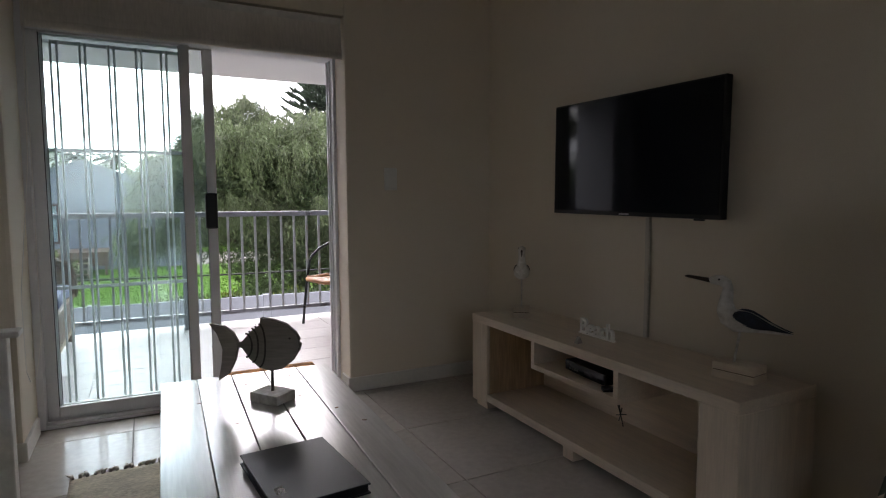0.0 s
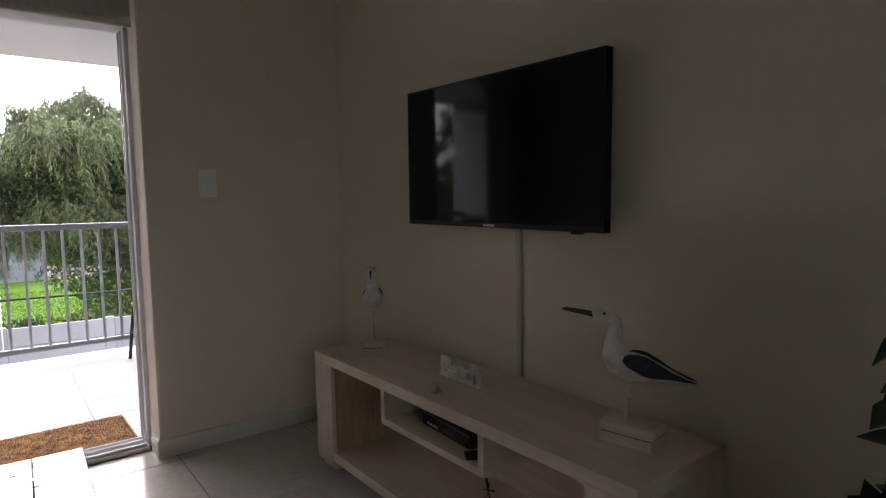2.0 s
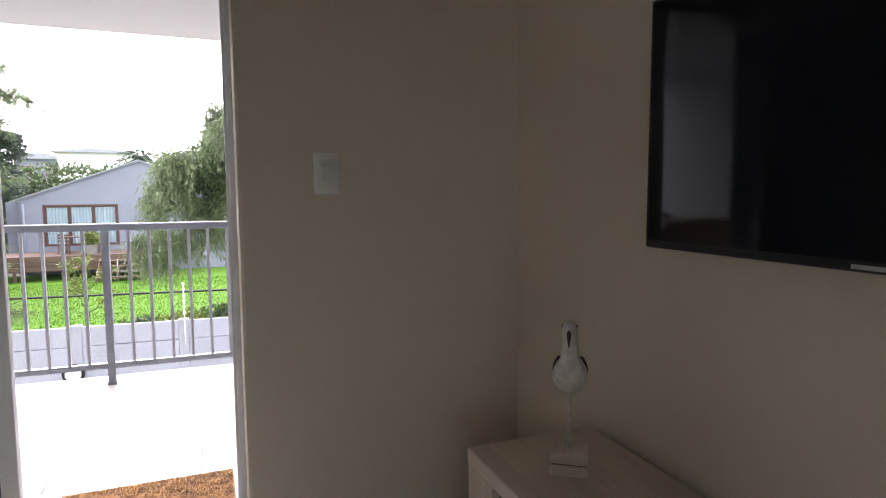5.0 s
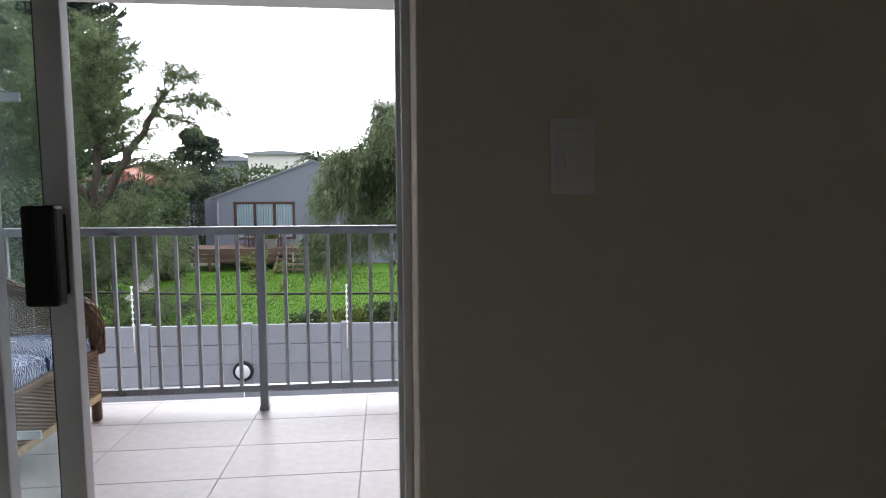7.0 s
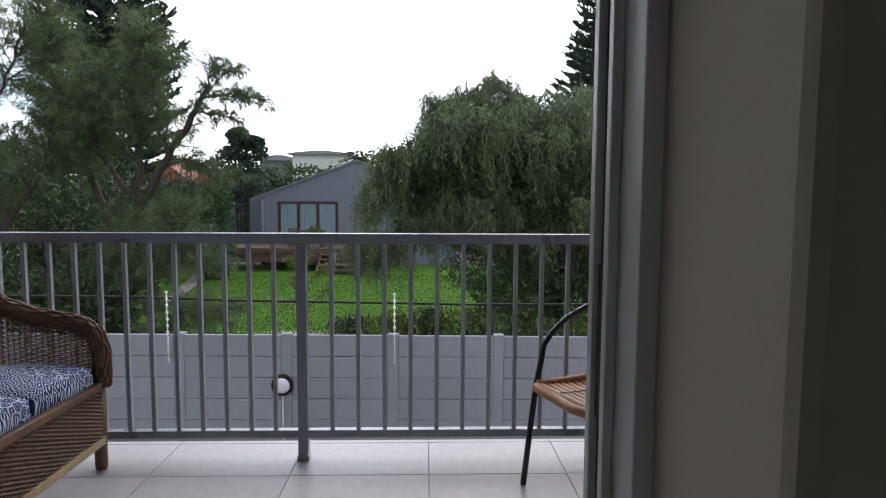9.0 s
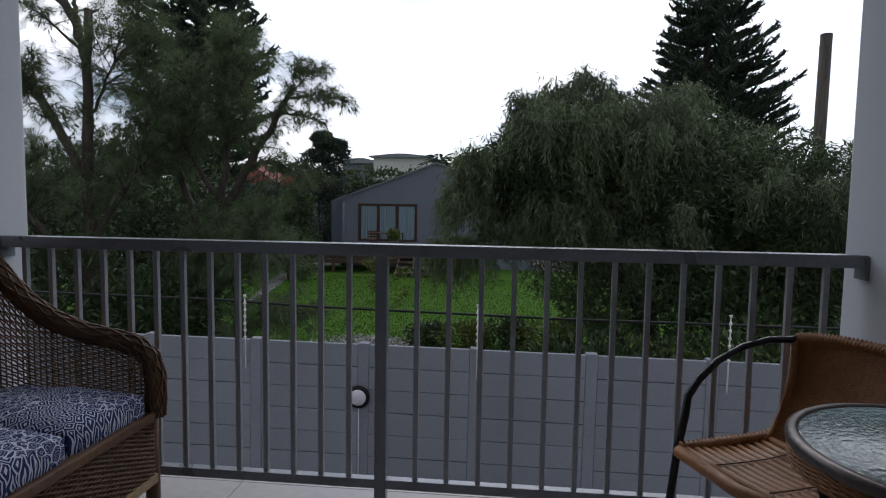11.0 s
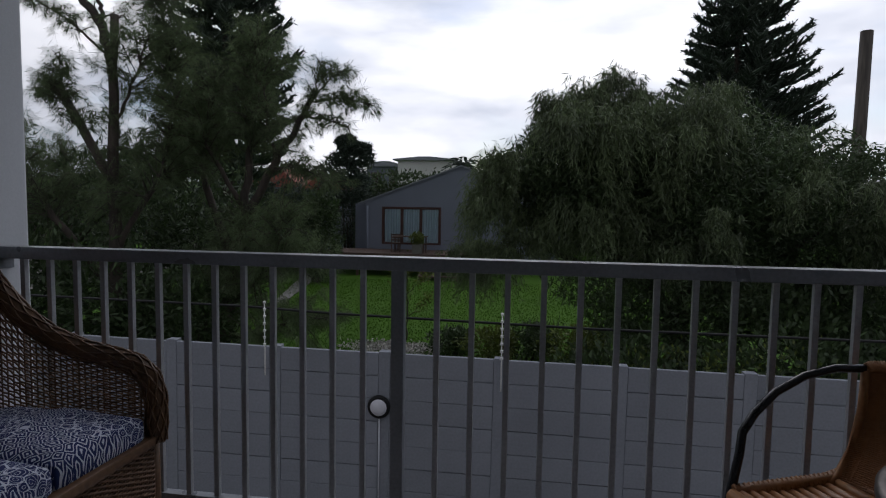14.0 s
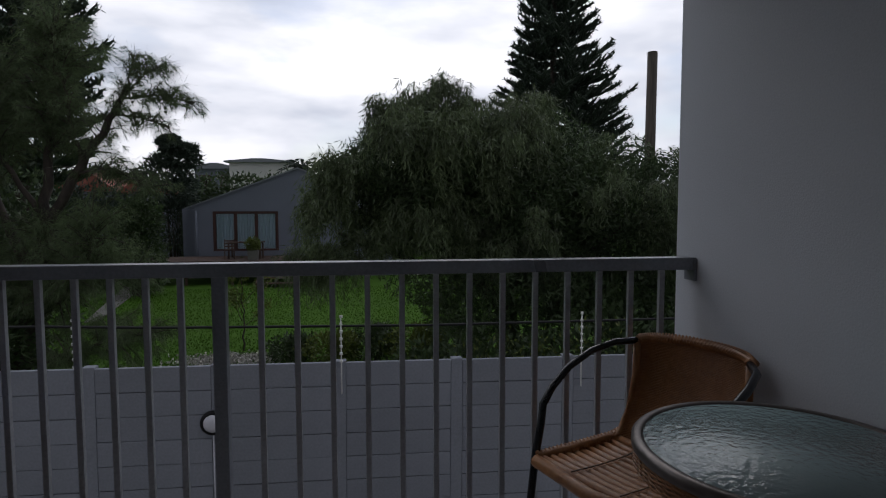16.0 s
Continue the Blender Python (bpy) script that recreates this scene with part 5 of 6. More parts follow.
def weeping_tree():
    t = thing("weeping_tree", "broad weeping tree with light green hanging leaves", "tree", pose(5.7, 17.2, GZ), group="trees in the garden")
    lobes = [((-1.65, -0.2, 3.95), (1.45, 1.4, 1.35), 1.3), ((0.25, -0.2, 3.7), (1.85, 1.6, 1.75), 1.4), ((2.3, 0, 3.3), (1.75, 1.5, 1.5), 1.1), ((-0.7, -0.1, 4.15), (1.0, 1.0, 0.9), 0.7), ((-2.95, -0.4, 2.95), (0.75, 0.7, 0.7), 0.45), ((-0.2, -0.5, 2.0), (2.2, 1.2, 1.2), 0.9), ((2.6, -0.3, 1.7), (1.9, 1.2, 1.1), 0.7), ((-1.1, 0.0, 5.1), (0.42, 0.5, 0.5), 0.15), ((3.75, 0, 3.95), (0.4, 0.4, 0.4), 0.07)]
    limb_tubes([([(0, 0, 0), (0.1, 0, 0.9), (0, 0, 1.7)], 0.24, 0.18), ([(0, 0, 1.5), (-0.9, -0.1, 2.4), (-1.6, -0.2, 3.6), (-1.5, -0.2, 4.6)], 0.13, 0.03), ([(0, 0, 1.6), (0.4, 0, 2.8), (0.6, 0, 4.4)], 0.13, 0.03), ([(0, 0, 1.4), (1.2, 0, 2.2), (2.4, 0, 3.2)], 0.12, 0.03), ([(-0.6, 0, 2.1), (-1.9, -0.3, 2.5), (-2.9, -0.4, 2.9)], 0.06, 0.02)], BARK, t)
    P, D = [], []
    for c, r, w in lobes:
        if c[2] < 2.2:
            continue
        boughs, bv = in_lobe(max(8, int(32 * w)), c, np.array(r) * 0.9, 0.8)
        pick = rng.integers(0, len(boughs), int(95 * w))
        cc, cv = in_lobe(len(pick), (0, 0, 0), np.array((0.34, 0.34, 0.26)) * min(1.0, r[0]), 0.6)
        cc, cv = boughs[pick] + cc, unit(cv + 0.6 * bv[pick])
        S, v = np.repeat(cc, 15, 0), np.repeat(cv, 15, 0)
        S = S + rng.normal(size=S.shape) * np.array([0.12, 0.12, 0.07])
        for s, o in zip(S, v):
            ln = rng.uniform(0.3, 0.85)
            k = 27
            f = np.linspace(0, 1, k)[:, None]
            hz = np.array([o[0], o[1], 0]) * 0.35
            line = s + (hz * f + np.array([0, 0, 0.28]) * f - np.array([0, 0, 1.0]) * f * f) * ln + rng.normal(size=(k, 3)) * 0.022
            P.append(line)
            D.append(hz[None] * 0.8 + np.array([[0, 0, -0.8]]) + rng.normal(size=(k, 3)) * 0.45)
    P, D = np.concatenate(P), np.concatenate(D)
    foliage("hanging_leaves", P, D, rng.uniform(0.08, 0.17, len(P)), 0.0145, LEAFW, t)
    # leaves inside the crown take a darker green: the hollow's shade as colour
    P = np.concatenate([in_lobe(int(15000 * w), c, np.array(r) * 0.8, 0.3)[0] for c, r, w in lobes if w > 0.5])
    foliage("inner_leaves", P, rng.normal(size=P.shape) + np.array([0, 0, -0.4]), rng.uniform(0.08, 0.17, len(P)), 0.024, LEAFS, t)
    return t


weeping_tree()


def shrub(name, label, at, lobes, n, L, W, material=LEAFS, category="shrub", group=""):
    t = thing(name, label, category, pose(*at), group=group)
    st = B()
    for c, r in lobes:
        tube(st, [(c[0] * 0.4, c[1] * 0.4, 0), (c[0] * 0.8, c[1] * 0.8, c[2] * 0.6), (c[0], c[1], c[2])], [0.05 * r[2] + 0.01, 0.03 * r[2] + 0.006, 0.006], 5)
    tagged(part("stem_work", st, BARK, t), kind="stuff")
    P, D = [], []
    for c, r in lobes:
        q, v = in_lobe(n // len(lobes), c, r, 0.45)
        q += rng.normal(size=q.shape) * 0.04
        q[:, 2] = np.maximum(q[:, 2], 0.02)
        P.append(q)
        D.append(v + rng.normal(size=v.shape) * 0.7 + np.array([[0, 0, 0.2]]))
    P, D = np.concatenate(P), np.concatenate(D)
    foliage("leaves", P, D, rng.uniform(0.7, 1.3, len(P)) * L, W, material, t)
    return t


# dense growth behind the garden wall
for x, y, h, w in ((4.6, 15.2, 1.35, 1.2), (6.6, 15.0, 1.6, 1.4), (8.9, 15.3, 1.9, 1.5), (11.3, 15.6, 2.2, 1.6), (7.7, 16.3, 2.4, 1.6), (10.4, 17.4, 3.0, 1.8), (13.2, 17.5, 3.4, 2.0)):
    shrub("shrub", "dense dark green shrub behind the garden wall", (x, y, GZ), [((0, 0, h * 0.55), (w, 0.9, h * 0.6)), ((w * 0.5, 0.1, h * 0.5), (w * 0.6, 0.8, h * 0.5)), ((-w * 0.5, 0, h * 0.45), (w * 0.6, 0.8, h * 0.5))], 4200, 0.13, 0.055, group="garden shrubs")
for x, y, h, w in ((-2.9, 16.4, 1.9, 1.0), (-4.6, 16.0, 2.6, 1.3), (-6.6, 16.5, 3.2, 1.5), (-9.0, 17.5, 4.2, 2.0), (-5.6, 20.0, 4.6, 2.0), (-5.0, 17.8, 4.3, 1.5), (-3.2, 18.2, 3.6, 1.2), (-11.5, 20.0, 5.6, 2.6)):
    shrub("shrub", "dense dark green shrub under the she-oaks", (x, y, GZ), [((0, 0, h * 0.55), (w, 0.9, h * 0.55)), ((w * 0.5, 0.2, h * 0.6), (w * 0.6, 0.8, h * 0.45)), ((-w * 0.5, 0, h * 0.4), (w * 0.6, 0.8, h * 0.5))], 4600, 0.16, 0.05, group="garden shrubs")
for x, y, h, w, m in ((1.6, 19.8, 0.55, 0.5, LEAFS), (2.5, 19.3, 0.7, 0.6, LEAFY), (3.3, 19.6, 0.75, 0.6, LEAFS), (4.2, 19.2, 0.8, 0.7, LEAFY), (5.2, 19.6, 0.9, 0.7, LEAFS)):
    shrub("flower_bush", "low bright green bush in the garden bed", (x, y, GZ), [((0, 0, h * 0.55), (w, 0.5, h * 0.5)), ((w * 0.4, 0, h * 0.6), (w * 0.5, 0.4, h * 0.45))], 1700, 0.1, 0.045, m, "bush", "bushes in the garden bed")
for x, y, h, w in ((5.0, 14.7, 1.6, 0.8), (6.1, 14.5, 1.75, 0.9), (7.2, 14.6, 1.5, 0.8)):
    shrub("flower_bush", "yellow green flowering bush behind the garden wall", (x, y, GZ), [((0, 0, h * 0.6), (w, 0.5, h * 0.42)), ((w * 0.4, 0, h * 0.7), (w * 0.5, 0.4, h * 0.32)), ((-w * 0.4, 0.1, h * 0.55), (w * 0.5, 0.4, h * 0.4))], 420, 0.075, 0.035, LEAFY, "bush", "bushes in the garden bed")
shrub("dark_tree", "dense dark layered tree behind the grey house", (-6.7, 39.0, GZ), [((-0.4, 0, 5.0), (1.5, 1.2, 0.75)), ((0.25, 0, 5.8), (1.25, 1.0, 0.35)), ((0.4, 0, 6.35), (0.85, 0.8, 0.2)), ((-0.1, 0, 6.7), (0.5, 0.5, 0.28)), ((-0.3, 0, 4.1), (1.6, 1.3, 0.9)), ((0, 0, 2.5), (1.3, 1.2, 1.6))], 12000, 0.26, 0.07, LEAFP, "tree", "trees in the garden")
shrub("round_bush", "dense dark rounded bush beside the grey house", (-5.45, 30.6, GZ), [((0, 0, 2.0), (1.0, 1.0, 1.75)), ((0.2, 0, 3.0), (0.7, 0.8, 0.8)), ((-0.4, 0, 2.2), (0.8, 0.9, 1.2)), ((0.3, 0, 1.2), (0.8, 0.9, 1.1))], 8000, 0.16, 0.06, LEAFS, "bush", "garden shrubs")


def aloe(at):
    a = thing("aloe", "spiky dark green aloe in the garden bed", "plant", pose(*at))
    for i in range(26):
        an, up = i * 2.4, 0.35 + 0.6 * (i / 26)
        o = Vector((math.cos(an), math.sin(an), 0))
        s = Vector((-math.sin(an), math.cos(an), 0))
        lf = B()
        row = []
        for k in range(6):
            f = k / 5
            c = o * (0.06 + 0.42 * f * (1.1 - up * 0.7)) + Vector((0, 0, 0.12 + 0.8 * up * f))
            w = 0.035 * (1 - f) + 0.002
            row.append((lf.verts.new(c - s * w + Vector((0, 0, w * 0.5))), lf.verts.new(c), lf.verts.new(c + s * w + Vector((0, 0, w * 0.5)))))
        for p, q in zip(row, row[1:]):
            lf.faces.new((p[0], p[1], q[1], q[0]))
            lf.faces.new((p[1], p[2], q[2], q[1]))
        part("leaf", lf, LEAFS, a)
    part("stem", tube(B(), [(0, 0, 0), (0, 0, 0.3)], [0.06, 0.04], 8), BARK, a)


aloe((3.9, 20.4, GZ))
aloe((5.0, 20.8, GZ))

sap = thing("sapling", "thin young tree with sparse pale leaves", "tree", pose(0.37, 21.0, GZ), group="trees in the garden")
sl = [([(0, 0, 0), (0.02, 0, 0.8), (0.0, 0, 1.5), (0.05, 0, 2.05)], 0.022, 0.006)] + [([(0, 0, 0.5 + 0.2 * i), (math.cos(i * 2.2) * 0.35, math.sin(i * 2.2) * 0.2, 0.85 + 0.2 * i), (math.cos(i * 2.2) * 0.6, math.sin(i * 2.2) * 0.3, 1.15 + 0.16 * i)], 0.01, 0.003) for i in range(6)]
limb_tubes(sl, BARK, sap)
P = np.concatenate([np.array([np.array(on_line(p, s)[0]) for s in rng.uniform(0.4, 1, 130)]) + rng.normal(size=(130, 3)) * 0.07 for p, _, _ in sl])
foliage("leaves", P, rng.normal(size=P.shape), 0.085, 0.035, LEAFY, sap)


def norfolk_pine(label, at, tip, first, slope, longest, lean):
    t = thing("norfolk_pine", label, "tree", pose(*at), group="pines on the skyline")
    part("trunk", tube(B(), [(0, 0, 0), (0, 0, tip * 0.5), (0, 0, tip)], [0.32, 0.2, 0.02], 10), BARK, t)
    fo, P, D = B(), [], []
    z, turn = first, 0.0
    while z < tip - 0.3:
        ln = min(longest, slope * (tip - z)) * rng.uniform(0.92, 1.06) + 0.15
        for k in range(9):
            a = turn + k * 2 * math.pi / 9 + rng.uniform(-0.2, 0.2)
            o, s = Vector((math.cos(a), math.sin(a), 0)), Vector((-math.sin(a), math.cos(a), 0))
            l2 = ln * rng.uniform(0.82, 1.08) * (1 + lean * math.cos(a))
            zb = z + rng.uniform(-0.14, 0.14)
            line = [o * l2 * f + Vector((0, 0, zb - 0.04 * l2 + 0.34 * l2 * f * f * f - 0.2 * l2 * f)) for f in (0, 0.25, 0.5, 0.75, 1.0)]
            tube(fo, line, [0.05, 0.06, 0.07, 0.075, 0.04], 5)
            m = max(4, int(l2 * 4.2))
            for i in range(m):
                f = 0.2 + 0.8 * (i + 0.5) / m
                c, d = on_line(line, f)
                for sgn in (-1, 1):
                    bl_ = (0.18 + 0.5 * (1 - abs(f - 0.6))) * min(1.0, 0.35 + 0.2 * l2) * rng.uniform(0.7, 1.25)
                    e = c + (o * 0.8 + s * sgn * rng.uniform(0.4, 0.9)).normalized() * bl_ + Vector((0, 0, rng.uniform(0.3, 0.75) * bl_))
                    tube(fo, [c, c.lerp(e, 0.55) + Vector((0, 0, -0.03)), e], [0.05, 0.065, 0.03], 4, False)
                    q = np.array([np.array(c.lerp(e, w)) for w in rng.uniform(0.1, 1.0, 12)])
                    P.append(q)
                    D.append(np.array(e - c)[None] + rng.normal(size=(12, 3)) * 0.5 + np.array([[0, 0, 0.15]]))
        z += 0.6 + 0.1 * rng.uniform(-1, 1)
        turn += 0.45
    tagged(part("bough_work", fo, LEAFP, t), kind="stuff")
    P, D = np.concatenate(P), np.concatenate(D)
    foliage("foliage", P, D, 0.24, 0.07, LEAFP, t)


norfolk_pine("tall dark pine with tiered upturned branches", (13.8, 40, GZ), 20.8, 5.0, 0.30, 5.0, 0.1)
norfolk_pine("tall dark pine behind the she-oaks", (-9.0, 30, GZ), 18.4, 4.5, 0.27, 2.35, 0.0)

pole = thing("utility_pole", "weathered grey wooden pole above the trees", "pole", pose(10.75, 22, GZ))
part("shaft", tube(B(), [(0, 0, 0), (0.0, 0, 4), (0.02, 0, 7.38)], [0.15, 0.14, 0.13], 14), POLEW, pole)
part("cap", lathe(B(), [(0.131, 0), (0.134, 0.01), (0.12, 0.025)], 14, (0.02, 0, 7.375)), POLEW, pole)

# precast garden wall
gw = thing("wall_garden", "grey white precast concrete garden wall", "wall", pose(2.98, 13.0, GZ, 0, 0.45, 0), kind="structure")
BAY, PH, WT = 1.21, 0.247, 1.735
pm = post_m = None
blocks, rb_ = {}, random.Random(2)
for k in range(-12, 12):
    if post_m is None:
        ob = part("wall_post", bx(B(), (-0.06, -0.006, 0), (0.06, 0.1, WT + 0.012), 0.008), PRECAST, gw)
        post_m = ob.data
    else:
        ob = new("wall_post", post_m)
        ob.parent = gw
    ob.location.x = k * BAY
    if -6 <= k <= 5:
        for j in range(7):
            cuts = (0.06, BAY - 0.06)
            for a, b in zip(cuts, cuts[1:]):
                key = round(b - a, 3)
                if key not in blocks:
                    q = part("wall_panel", bx(B(), (0.002, 0.0, 0.003), (b - a - 0.002, 0.05, PH - 0.003), 0.006), PRECAST, gw)
                    blocks[key] = q.data
                else:
                    q = new("wall_panel", blocks[key])
                    q.parent = gw
                q.location = (k * BAY + a, rb_.uniform(-0.004, 0.004), j * PH + 0.004 + rb_.uniform(-0.0025, 0.0025))
                q.rotation_euler = (rb_.uniform(-0.008, 0.008), rb_.uniform(-0.003, 0.003), 0)
        continue
    for j in range(7):
        if pm is None:
            q = part("wall_panel", bx(B(), (0.06, 0.0, 0.005), (BAY - 0.06, 0.05, PH - 0.005), 0.009), PRECAST, gw)
            pm = q.data
        else:
            q = new("wall_panel", pm)
            q.parent = gw
        q.location = (k * BAY, 0.0, j * PH + 0.004)
core = part("wall_core", box_of((-12 * BAY, 0.022, 0), (12 * BAY, 0.045, 7 * PH - 0.01)), PRECAST, gw)
for k in (-4, -2, 0, 2, 4):
    e = thing("fence_insulator", "white electric fence insulator rod on the wall", "insulator", pose(3.01 + k * 1.267, 12.955, -0.68 - 0.012 * k), group="electric fence insulators")
    part("rod", tube(B(), [(0, 0, 0), (0, 0, 0.81)], 0.006, 6), LAMPG, e)
    for i in range(7):
        part("bobbin", lathe(B(), [(0.007, -0.014), (0.019, -0.01), (0.012, 0.0), (0.019, 0.01), (0.007, 0.014)], 8, (0, 0, 0.34 + 0.076 * i)), LAMPG, e)
    part("bracket", box_of((-0.007, 0.0, 0.0), (0.007, 0.012, 0.3), 0.002), LAMPG, e)
wire = tagged(solid("fence_cable", tube(B(), [(-12, 13.08, 0.14), (-4, 13.08, 0.1), (0.15, 13.08, 0.065), (1.2, 13.08, 0.025), (3.9, 13.08, -0.02), (8, 13.08, -0.02), (14, 13.08, 0.0)], 0.015, 6), BLACK), "black cable strung along the top of the wall", "cable")
LAMPD = mat("milky lamp glass", (0.62, 0.62, 0.67), 0.35, vary=0.03, bump=0)
lm = thing("bulkhead_lamp", "round white bulkhead lamp with a dark ring", "wall lamp", pose(1.735, 12.998, -0.93, 90, 0, 0))
part("ring", lathe(B(), [(0.06, 0.0), (0.122, 0.0), (0.125, 0.03), (0.118, 0.045), (0.1, 0.048)], 28), BLACK, lm)
part("diffuser", lathe(B(), [(0.09, 0.04), (0.088, 0.052), (0.075, 0.066), (0.045, 0.076), (0.003, 0.08)], 28), LAMPD, lm)
part("conduit", tube(B(), [(0, -0.12, 0.015), (0, -1.1, 0.015)], 0.007, 6), LAMPD, lm)


# lawn blades, gravel, path
n = 60000
gy = 17 + 15 * rng.uniform(0, 1, n) ** 1.6
gx = rng.uniform(-6.5, 7, n)
P = np.stack([gx, gy, np.full(n, GZ)], 1)
grass = foliage("lawn_grass", P, rng.normal(size=(n, 3)) * 0.5 + np.array([0, 0, 1.0]), rng.uniform(0.03, 0.075, n), 0.022, GRASS, None)
tagged(grass, "short green mown grass", "grass", kind="stuff")
n = 2600
P = np.stack([rng.normal(0.3, 0.55, n), rng.normal(20.1, 0.28, n), GZ + rng.uniform(0.0, 0.03, n)], 1)
gravel = foliage("gravel", P, rng.normal(size=(n, 3)), 0.06, 0.06, PEBBLE, None)
tagged(gravel, "pale pebbles beside the garden bed", "gravel", kind="stuff")
tagged(solid("path", prism(B(), [(-4.9, 25), (-4.6, 25.2), (-6.1, 33.0), (-6.9, 33.0)], GZ, GZ + 0.03, "z"), CONC), "grey concrete garden path", "path", kind="structure")


# grey gabled house with its deck
hs = thing("grey_house", "grey plastered gabled house with a wooden sliding window", "house", pose(-0.05, 36.06, GZ))
HG = [(-4.85, 0), (4.85, 0), (4.85, 3.42), (0, 5.2), (-4.85, 3.42)]
bm = B()
wx0, wx1, wz0, wz1 = -3.98, -0.95, 1.28, 3.17
for poly in ([(-4.85, 0), (wx0, 0), (wx0, 3.74), (-4.85, 3.42)], [(wx0, 0), (wx1, 0), (wx1, wz0), (wx0, wz0)], [(wx0, wz1), (wx1, wz1), (wx1, 4.851), (0, 5.2), (wx0, 3.74)], [(wx1, 0), (4.85, 0), (4.85, 3.42), (0, 5.2), (wx1, 4.851)]):
    prism(bm, poly, 0, 0.22, "y")
bx(bm, (-4.85, 0.22, 0), (-4.63, 9, 3.4))
bx(bm, (4.63, 0.22, 0), (4.85, 9, 3.4))
prism(bm, HG, 8.8, 9.0, "y")
part("wall", bm, HOUSEW, hs)
for s in (-1, 1):
    r = B()
    prism(r, [(0, 5.2), (s * 5.2, 3.29), (s * 5.2, 3.34), (0, 5.26)], -0.1, 9.3, "y")
    part("roof", r, ROOFG, hs)
    part("barge_board", prism(B(), [(0, 5.12), (s * 5.2, 3.21), (s * 5.2, 3.29), (0, 5.2)], -0.03, -0.003, "y"), HOUSEW, hs)
win = part("window", box_of((wx0, 0.02, wz1 - 0.12), (wx1, 0.16, wz1), 0.01), WFRAME, hs)
part("window_sill", box_of((wx0, 0.02, wz0), (wx1, 0.16, wz0 + 0.1), 0.01), WFRAME, win)
for i in range(4):
    x = wx0 + (wx1 - wx0 - 0.14) * i / 3
    part("window_frame", box_of((x, 0.03, wz0 + 0.1), (x + 0.14, 0.15, wz1 - 0.12), 0.01), WFRAME, win)
    if i < 3:
        x2 = wx0 + (wx1 - wx0 - 0.14) * (i + 1) / 3
        part("pane", box_of((x + 0.14, 0.035, wz0 + 0.1), (x2, 0.041, wz1 - 0.12)), GLASS, win).visible_shadow = False
        c = B()
        pts = [(x + 0.15 + (x2 - x - 0.16) * k / 24, 0.075 + 0.02 * math.sin(k * 1.6)) for k in range(25)]
        prism(c, pts + [(a, b + 0.006) for a, b in reversed(pts)], wz0 + 0.1, wz1 - 0.12, "z")
        part("curtain", c, CURTAIN, win)
part("side_wall", box_of((-5.7, 1.2, 0), (-4.85, 1.4, 3.3)), HOUSEW, hs)
part("down_pipe", tube(B(), [(-4.7, -0.06, 0), (-4.7, -0.06, 3.2)], 0.05, 8), HOUSEW, hs)

dk = thing("deck", "red brown timber deck in front of the house", "deck", pose(-2.6, 33.3, GZ))
for i in range(18):
    part("deck_plank", box_of((-3.8, 0.15 * i, 1.0), (3.6, 0.15 * i + 0.14, 1.04), 0.004), DECKW, dk)
for j in range(3):
    part("fascia_board", box_of((-3.8, -0.03, 0.42 + 0.2 * j), (3.6, 0.0, 0.6 + 0.2 * j), 0.004), DECKW, dk)
for x in (-3.7, -1.9, 0, 1.9, 3.5):
    part("deck_post", box_of((x - 0.05, 0.02, 0), (x + 0.05, 0.12, 1.0)), DECKW, dk)
for j in range(4):
    part("step", box_of((1.2, -0.3 * (4 - j), 0.2 * j + 0.14), (2.9, -0.3 * (3 - j), 0.2 * j + 0.2), 0.004), DECKW, dk)
for x in (1.2, 2.85):
    part("stringer", prism(B(), [(-1.2, 0), (-1.2, 0.15), (-0.03, 0.9), (-0.03, 0)], x, x + 0.05, "x"), DECKW, dk)
ft = thing("timber_fence", "low red brown timber fence beside the deck", "fence", pose(-8.4, 33.8, GZ))
for j in range(5):
    part("fence_board", box_of((-2.2, 0, 0.15 + 0.2 * j), (1.9, 0.03, 0.33 + 0.2 * j), 0.004), DECKW, ft)
for x in (-2.1, -0.1, 1.8):
    part("fence_post", box_of((x, 0.03, 0), (x + 0.1, 0.12, 1.2)), DECKW, ft)
pt = thing("planter", "grey square planter with a small shrub on the deck", "planter", pose(-1.75, 33.7, GZ + 1.04))
part("tub", prism(B(), [(-0.2, 0), (0.2, 0), (0.23, 0.42), (-0.23, 0.42)], -0.2, 0.2, "y", 0.02), CONC, pt)
P = in_lobe(420, (0, 0, 0.68), (0.33, 0.3, 0.33), 0.2)[0]
foliage("leaves", P, rng.normal(size=P.shape) + np.array([0, 0, 0.5]), 0.14, 0.06, LEAFY, pt)
ot = thing("garden_table", "dark timber garden table on the deck", "table", pose(-2.3, 34.9, GZ + 1.04))
for j in range(6):
    part("table_slat", box_of((-0.8, -0.4 + 0.135 * j, 0.7), (0.8, -0.28 + 0.135 * j, 0.735), 0.004), DECKW, ot)
for x in (-0.72, 0.66):
    for y in (-0.36, 0.33):
        part("leg", box_of((x, y, 0), (x + 0.06, y + 0.06, 0.7)), DECKW, ot)
gc = thing("garden_chair", "dark slatted garden chair on the deck", "chair", pose(-1.7, 34.25, GZ + 1.04, 0, 0, 170), group="chairs on the deck")
part("seat", box_of((-0.22, -0.22, 0.42), (0.22, 0.22, 0.45), 0.004), DECKW, gc)
for x in (-0.22, 0.18):
    for y in (-0.22, 0.18):
        part("leg", box_of((x, y, 0), (x + 0.04, y + 0.04, 0.42 if y < 0 else 0.9)), DECKW, gc)
